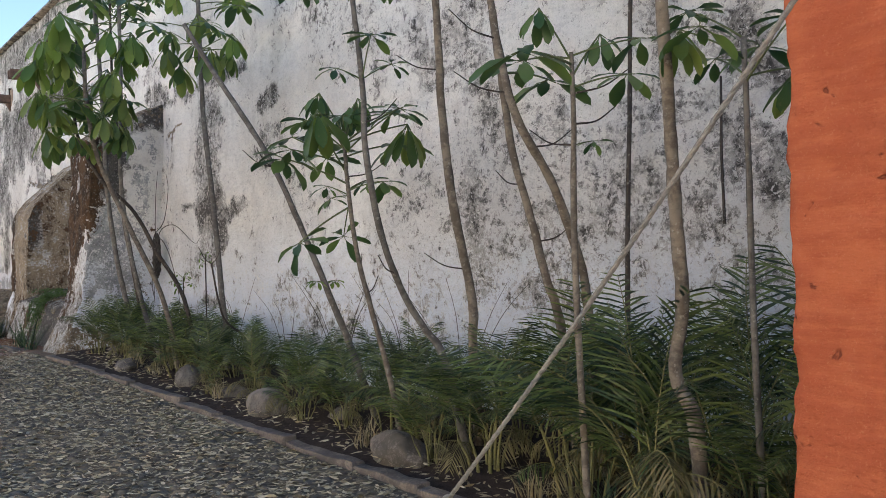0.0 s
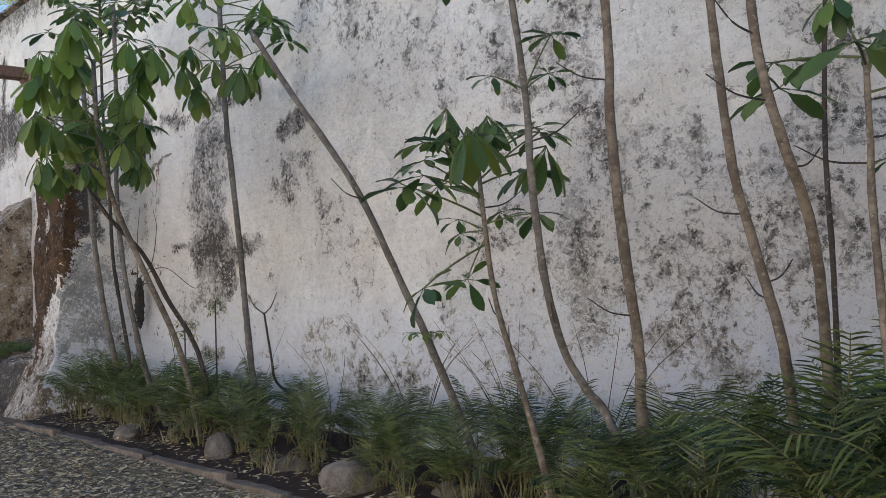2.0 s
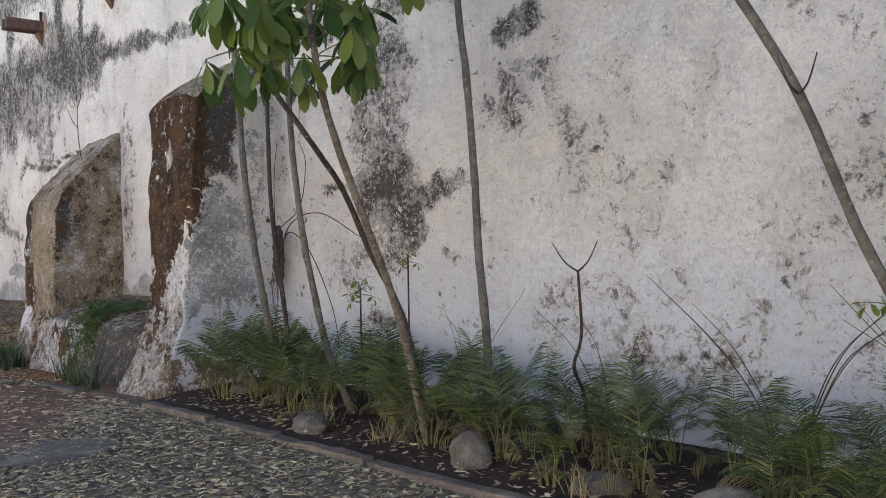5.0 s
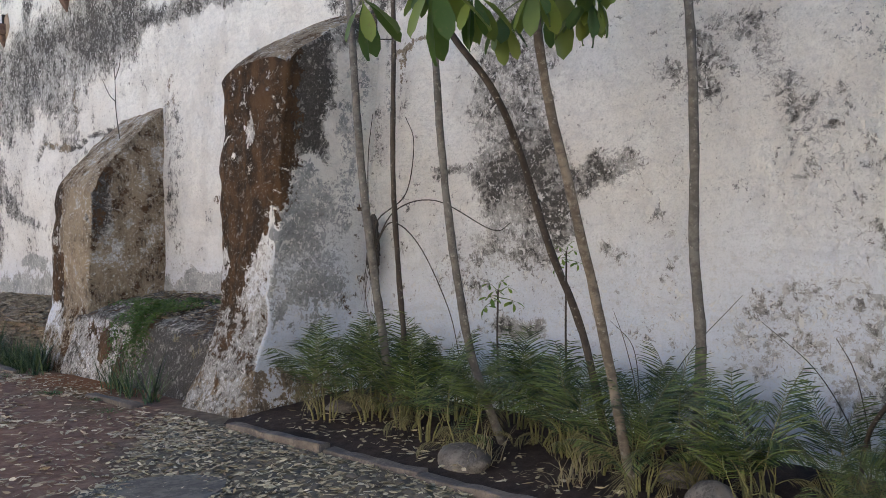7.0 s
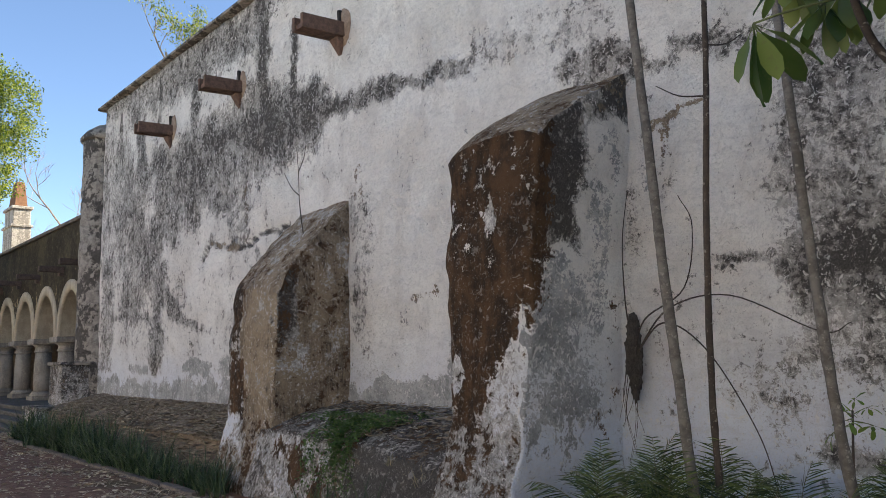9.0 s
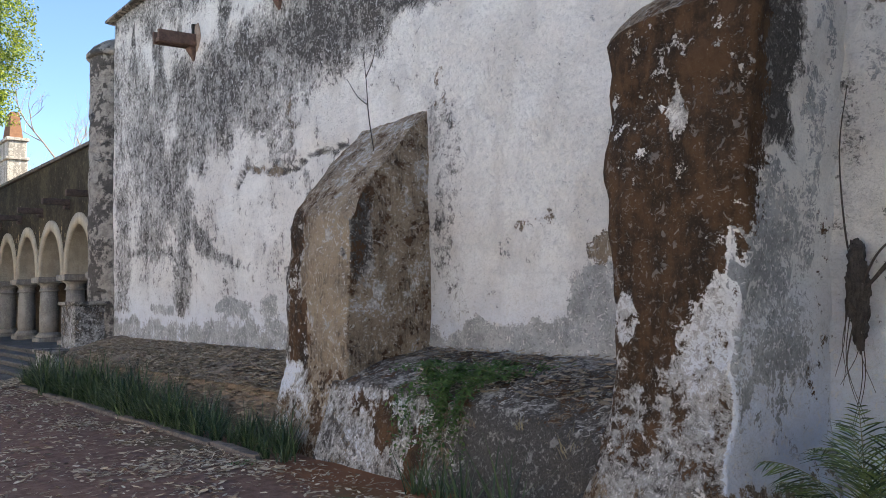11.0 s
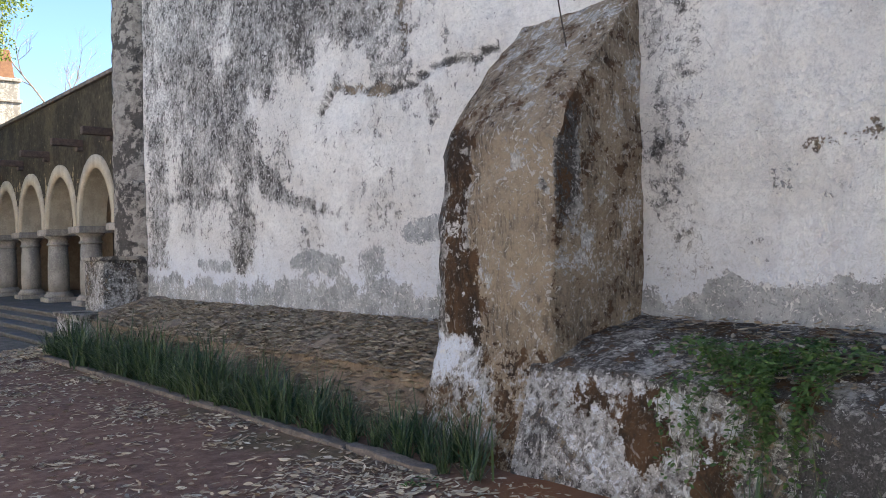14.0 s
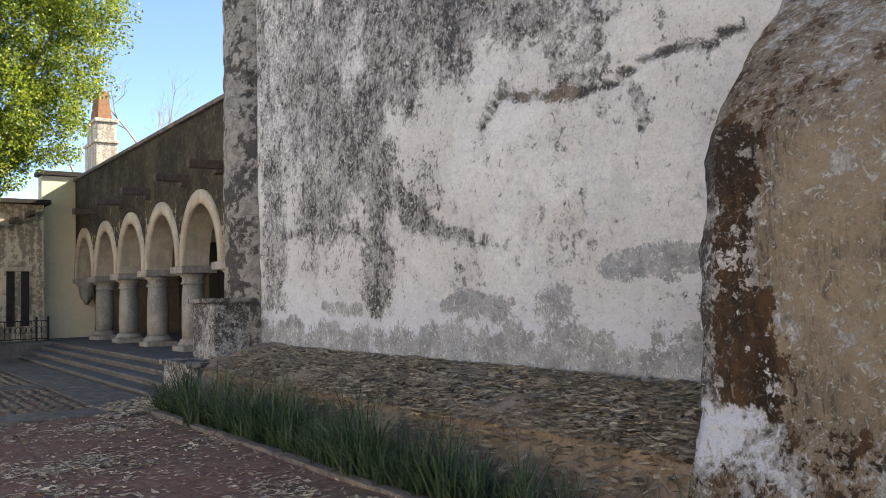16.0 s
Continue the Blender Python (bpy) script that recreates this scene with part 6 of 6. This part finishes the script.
def build_rope():
    e = base("rope", 2.0, 2.85, ground_z(2.8), "thick grey rope stretched from a ground loop to the wall top", "rope")
    path = [Vector((0, 0, 0.05)) + Vector((0.0, -2.1, 2.3)) * (k / 40) - Vector((0, 0, 0.05 * math.sin(math.pi * k / 40))) for k in range(41)]
    bm = bmesh.new()
    for s in range(3):
        q = [p + Vector((math.cos(2.1 * s + i * 1.3) * 0.0045, 0, math.sin(2.1 * s + i * 1.3) * 0.0045)) for i, p in enumerate(smooth_path(path, 3))]
        tube(bm, q, 0.0065, 0.006, 6)
    part("strand", bm, M_ROPE, e, smooth=True)
    ring = [path[9] + Vector((0.0, 0.035 * math.cos(a * 0.5236), 0.06 * math.sin(a * 0.5236) - 0.05)) for a in range(13)]
    part("knot_loop", tube(bmesh.new(), ring, 0.011, 0.011, 6), M_ROPE, e, "tied loop", True)
    t = base("rope_hook", 2.0, 0.75, 2.47, "iron arm that holds the rope's upper end", "hook")
    part("arm", box(bmesh.new(), -0.02, -0.02, -0.02, 0.75, 0.02, 0.02, 0.005), M_IRON, t)


build_rope()


def scatter(name, count, region, size, mat, label, seed, height, keep=None, rows=None):
    """Dry leaves lying about: six-cornered, slightly curled."""
    rng = np.random.default_rng(seed)
    verts, faces = [], []
    x0, x1, y0, y1 = region
    n = 0
    while n < count:
        x, y = rng.uniform(x0, x1), rng.uniform(y0, y1)
        if keep and rng.random() > keep(x, y):
            continue
        n += 1
        l, w = size * rng.uniform(0.55, 1.25), size * rng.uniform(0.15, 0.34)
        a, tilt, roll = rng.uniform(0, 6.283), rng.normal(0, 0.3), rng.normal(0, 0.4)
        z = height(x, y)
        curl = l * rng.uniform(0.02, 0.2)
        c, s = math.cos(a), math.sin(a)
        k = len(verts)
        for u, v in ((-0.5, 0), (-0.15, -1), (0.2, -0.85), (0.5, 0), (0.2, 0.85), (-0.15, 1)):
            px, py = u * l, v * w * 0.5
            pz = 0.008 + curl * (4 * u * u) * 0.5 + px * tilt * 0.4 + py * roll + abs(v) * w * 0.12
            verts.append((x + px * c - py * s, y + px * s + py * c, z + max(pz, 0.002)))
        faces += [(k, k + 1, k + 2, k + 3), (k, k + 3, k + 4, k + 5)]
    me = bpy.data.meshes.new(name)
    me.from_pydata(verts, [], faces)
    me.materials.append(mat)
    tagged(new(name, me), label, "leaf litter", kind="stuff")


def surface(x, y):
    return ground_z(y) + bump_at(Vector((x, y, 0)), 0.018, 0.9)


def edge_of_cobbles(x, y):
    """Positive where the court turns to bare earth."""
    return y - 1.2 * x - 9.4


def on_cobbles(x, y):
    return 1.0 if edge_of_cobbles(x, y) < 0.2 else 0.12


def clumpy(x, y):
    return 0.12 + 0.88 * smoothstep(-0.1, 0.45, noise.noise(Vector((x * 0.9, y * 0.9, 2))) + 0.25 * noise.noise(Vector((x * 3, y * 3, 5))))


scatter("leaf_litter_court", 26000, (0.2, 3.04, 1.5, 13.2), 0.062, M_LITTER, "thick litter of small dry leaves over the court", 1, surface, on_cobbles)
scatter("leaf_litter_clay", 11000, (0.2, 3.04, 11.0, 26.6), 0.075, M_LITTER_PALE, "bleached fallen leaves strewn on red earth", 2, surface, clumpy)
scatter("leaf_litter_bed", 2000, (3.15, 4.3, 1.0, 12.2), 0.07, M_LITTER, "dry leaves fallen on the dark bed soil", 3, lambda x, y: ground_z(y) + 0.07)
scatter("leaf_litter_bank", 15000, (3.75, 4.72, 17.8, 25.8), 0.1, M_LITTER_BROWN, "dry leaves matted on the earth bank", 4, lambda x, y: (0.82 + (x - 3.85) * 0.48 if x < 4.08 else 0.93 + (x - 4.08) * 0.236) + 0.025)
scatter("leaf_litter_slope", 3000, (3.52, 3.86, 17.8, 25.8), 0.11, M_LITTER_BROWN, "dry leaves caught on the bank's lower slope", 7, lambda x, y: (0.42 + (x - 3.62) * 1.65 if x > 3.62 else 0.2 + (x - 3.46) * 1.37) + 0.03)
scatter("leaf_litter_ledge", 900, (3.8, 4.68, 13.5, 16.5), 0.085, M_LITTER_BROWN, "dry leaves and twigs on the low wall's top", 5, lambda x, y: 0.98 + (x - 3.7) * 0.27 + 0.03)
scatter("leaf_litter_rust", 380, (2.75, 3.36, 14.3, 17.2), 0.06, M_LITTER_PALE, "crumbs of dry leaves on the rust-red earth", 8, surface)
scatter("leaf_litter_pile", 900, (2.4, 3.4, 25.6, 27.0), 0.1, M_LITTER_PALE, "pile of pale leaves swept to the steps' foot", 6, lambda x, y: surface(x, y) + 0.06 * smoothstep(2.4, 3.3, x))


def build_paving():
    """Slab bands round cobbled panels before the steps."""
    rng = random.Random(3)
    e = base("paving_bands", 0, 26, 0.335, "worn grey stone slab bands of the paving", "paving", kind="structure")
    def band(x0, y0, x1, y1, along, ln):
        t = y0 if along == "y" else x0
        end = y1 if along == "y" else x1
        while t < end - 0.05:
            l = min(ln * rng.uniform(0.8, 1.25), end - t)
            bm = bmesh.new()
            zz = 0.012 + rng.uniform(-0.004, 0.006)
            if along == "y":
                box(bm, x0 + 0.006, t - 26 + 0.006, -0.05, x1 - 0.006, t - 26 + l - 0.006, zz, 0.008)
            else:
                box(bm, t + 0.006, y0 - 26 + 0.006, -0.05, t + l - 0.006, y1 - 26 - 0.006, zz, 0.008)
            part("paving_slab", bm, M_SLAB, e)
            t += l
    band(2.6, 26.7, 3.44, 40.0, "y", 1.0)
    band(-3.0, 26.0, 2.6, 26.75, "x", 0.9)
    band(-3.0, 30.2, 2.6, 30.9, "x", 0.9)
    band(-3.0, 34.6, 2.6, 35.3, "x", 0.9)
    bm = bmesh.new()
    for x in np.arange(-0.6, 2.55, 0.17):
        for y in np.arange(26.8, 34.6, 0.17):
            if 30.1 < y < 30.95:
                continue
            m = pose(x + rng.uniform(-0.03, 0.03), y + rng.uniform(-0.03, 0.03), 0.325, 0, 0, rng.uniform(0, 360)) @ Matrix.Diagonal((rng.uniform(0.06, 0.085), rng.uniform(0.06, 0.085), 0.035, 1))
            bmesh.ops.create_icosphere(bm, subdivisions=1, radius=1, matrix=m)
    thing("cobbles_panel", bm, M_COBBLE, "dark round cobbles between the slab bands", "cobbles", kind="stuff", smooth=True)
    # cobbles of the court: the ones by the kerb singly, the rest joined
    dome = [(0.0, 0.0, 1.0)] + [(0.6 * math.cos(k * 1.0472), 0.6 * math.sin(k * 1.0472), 0.8) for k in range(6)] + [(math.cos(k * 1.0472), math.sin(k * 1.0472), -0.2) for k in range(6)]
    dfaces = [(0, 1 + k, 1 + (k + 1) % 6) for k in range(6)] + [(1 + k, 7 + k, 7 + (k + 1) % 6, 1 + (k + 1) % 6) for k in range(6)]
    shapes = []
    for v in range(4):
        me = bpy.data.meshes.new("cobble")
        me.from_pydata([(x * (1 + 0.2 * rng.uniform(-1, 1)), y * (1 + 0.2 * rng.uniform(-1, 1)), z) for x, y, z in dome], [], dfaces)
        me.materials.append(M_COBBLE)
        me.polygons.foreach_set("use_smooth", [True] * len(me.polygons))
        shapes.append(me)
    court = base("court_cobbles", 2.5, 8.0, ground_z(8.0), "worn cobbles bedded in the littered court", "cobbles", kind="structure")
    verts, faces, single = [], [], 0
    for x in np.arange(0.5, 3.0, 0.135):
        for y in np.arange(2.4, 13.4, 0.125):
            px, py = x + rng.uniform(-0.045, 0.045), y + rng.uniform(-0.04, 0.04)
            if edge_of_cobbles(px, py) > 0.5 * noise.noise(Vector((px * 1.4, py * 1.4, 1))):
                continue
            m = pose(px, py, surface(px, py) - 0.004, rng.uniform(-7, 7), rng.uniform(-7, 7), rng.uniform(0, 360)) @ Matrix.Diagonal((rng.uniform(0.05, 0.075), rng.uniform(0.04, 0.06), rng.uniform(0.012, 0.024), 1))
            if px > 2.35 and 4.0 < py < 12.0 and single < 290:
                single += 1
                o = new("cobble", rng.choice(shapes))
                o.parent = court
                o.matrix_basis = Matrix.Translation((-2.5, -8.0, -ground_z(8.0))) @ m
                continue
            k = len(verts)
            verts += [tuple(m @ Vector(q)) for q in dome]
            faces += [tuple(i + k for i in f) for f in dfaces]
    me = bpy.data.meshes.new("cobbles_rest")
    me.from_pydata(verts, [], faces)
    me.materials.append(M_COBBLE)
    me.polygons.foreach_set("use_smooth", [True] * len(me.polygons))
    tagged(new("cobbles_rest", me), "worn cobbles bedded in the littered court", "cobbles", kind="stuff")
    for x, y, a, b in ((1.7, 11.1, 0.5, 0.42),):
        bm = bmesh.new()
        bmesh.ops.create_cone(bm, cap_ends=True, segments=14, radius1=1, radius2=0.94, depth=1)
        for v in bm.verts:
            k = 1 + 0.25 * noise.noise(v.co * 1.3 + Vector((x, y, 0)))
            v.co = Vector((v.co.x * a * k, v.co.y * b * k, v.co.z * 0.05))
        o = thing("flagstone", bm, M_SLAB, "irregular grey flagstone sunk in the earth", "flagstone", "flagstones in the court")
        o.location = (x, y, surface(x, y) - 0.006)


build_paving()


# ---- trees beyond ----
def build_crown_tree(x, y, z0, h, centres, count, size, label, seed):
    rng = random.Random(seed)
    nrg = np.random.default_rng(seed)
    e = base("broadleaf_tree", x, y, z0, label, "tree")
    trunk = smooth_path([Vector((0, 0, 0)), Vector((0.15, 0.1, h * 0.3)), Vector((-0.1, 0.2, h * 0.6)), Vector((0.1, 0.1, h * 0.85))], 6)
    part("trunk", tube(bmesh.new(), trunk, 0.32, 0.10, 10, 0.15), M_BARK, e, smooth=True)
    for c in centres:
        q = [trunk[8], trunk[8].lerp(Vector(c[:3]), 0.5) + Vector((0, 0, 0.4)), Vector(c[:3])]
        part("limb", tube(bmesh.new(), smooth_path(q, 5), 0.10, 0.025, 7, 0.1), M_BARK, e, smooth=True)
    verts, faces = [], []
    total = sum(c[3] ** 2 for c in centres)
    for cx, cy, cz, r in centres:
        for i in range(int(count * r * r / total)):
            d = nrg.normal(size=3)
            d /= np.linalg.norm(d)
            rad = r * nrg.uniform(0.35, 1.0) ** 0.5
            rad *= 1 + 0.38 * noise.noise(Vector(d * 2.2) + Vector((cx, cy, cz)))
            o = np.array((cx, cy, cz)) + d * rad
            if noise.noise(Vector(o) * 1.7) + 0.5 * noise.noise(Vector(o) * 4.1) < -0.18:
                continue
            a = nrg.normal(size=3)
            a /= np.linalg.norm(a)
            b = np.cross(a, nrg.normal(size=3))
            b /= np.linalg.norm(b)
            l, w = size * nrg.uniform(0.6, 1.2), size * nrg.uniform(0.22, 0.4)
            k = len(verts)
            verts += [tuple(o - a * l * 0.5), tuple(o - b * w), tuple(o + a * l * 0.5), tuple(o + b * w)]
            faces.append((k, k + 1, k + 2, k + 3))
    me = bpy.data.meshes.new("crown")
    me.from_pydata(verts, [], faces)
    me.materials.append(M_CROWN)
    ob = new("crown", me)
    ob.parent = e
    return e


build_crown_tree(2.2, 37.0, 0.3, 8.0, [(0.6, 0.5, 8.6, 2.0), (1.9, 0.2, 7.8, 1.6), (2.3, -0.4, 9.6, 1.4), (0.3, -0.3, 6.2, 1.5), (1.5, -0.4, 5.9, 1.1), (-1.3, 0, 7.6, 1.9), (0.9, 0.6, 10.4, 1.8), (-0.9, 0.2, 10.0, 1.8), (0.2, -0.3, 5.1, 1.2), (-1.0, -0.3, 5.4, 1.2)],
                 200000, 0.08, "large leafy tree with a sunlit yellow-green crown", 2)


def build_bare_tree(x, y, z, h, seed, label, leaves=False, trunk=0.0):
    rng = random.Random(seed)
    e = base("bare_tree", x, y, z, label, "tree")
    bm = bmesh.new()
    tips = []
    def grow(p, d, l, r, n):
        q = [p]
        for k in range(4):
            d = (d + Vector((rng.uniform(-0.22, 0.22), rng.uniform(-0.22, 0.22), rng.uniform(-0.05, 0.15)))).normalized()
            q.append(q[-1] + d * l / 4)
        tube(bm, q, r, r * 0.6, 5)
        tips.append(q[-1])
        if n:
            for k in range(3):
                i = rng.randint(2, 4)
                grow(q[i], (d + Vector((rng.uniform(-0.9, 0.9), rng.uniform(-0.9, 0.9), rng.uniform(-0.1, 0.5)))).normalized(), l * rng.uniform(0.55, 0.8), r * 0.5, n - 1)
    if trunk:
        part("trunk", tube(bmesh.new(), [Vector((0, 0, trunk * k / 6)) for k in range(7)], 0.3, 0.12, 9, 0.1), M_BARK, e, smooth=True)
    grow(Vector((0, 0, trunk)), Vector((0, 0, 1)), h, 0.016 * h + 0.06, 5)
    tagged(part("branchwork", bm, M_BARE, e), kind="stuff")
    if leaves:
        bm = bmesh.new()
        for t in tips:
            for k in range(5):
                leaflet(bm, Matrix.Translation(t + Vector((rng.gauss(0, 0.15), rng.gauss(0, 0.15), rng.gauss(0, 0.15)))) @ pose(0, 0, 0, rng.uniform(-60, 60), rng.uniform(-20, 60), rng.uniform(0, 360)), 0.13, 0.06, 0.5)
        tagged(part("leafage", bm, M_CROWN, e, "sparse pale leaves"), kind="stuff")
    return e


build_bare_tree(11.3, 55, 0.3, 3.3, 5, "tall leafless tree behind the arcade roof", False, 5.6)
build_bare_tree(8.9, 56, 0.3, 2.8, 8, "leafless tree far behind the roofs", False, 4.6)
build_bare_tree(13.6, 45.5, 0.3, 2.2, 12, "tall thin-leaved tree reaching over the church roof", True, 14.0)
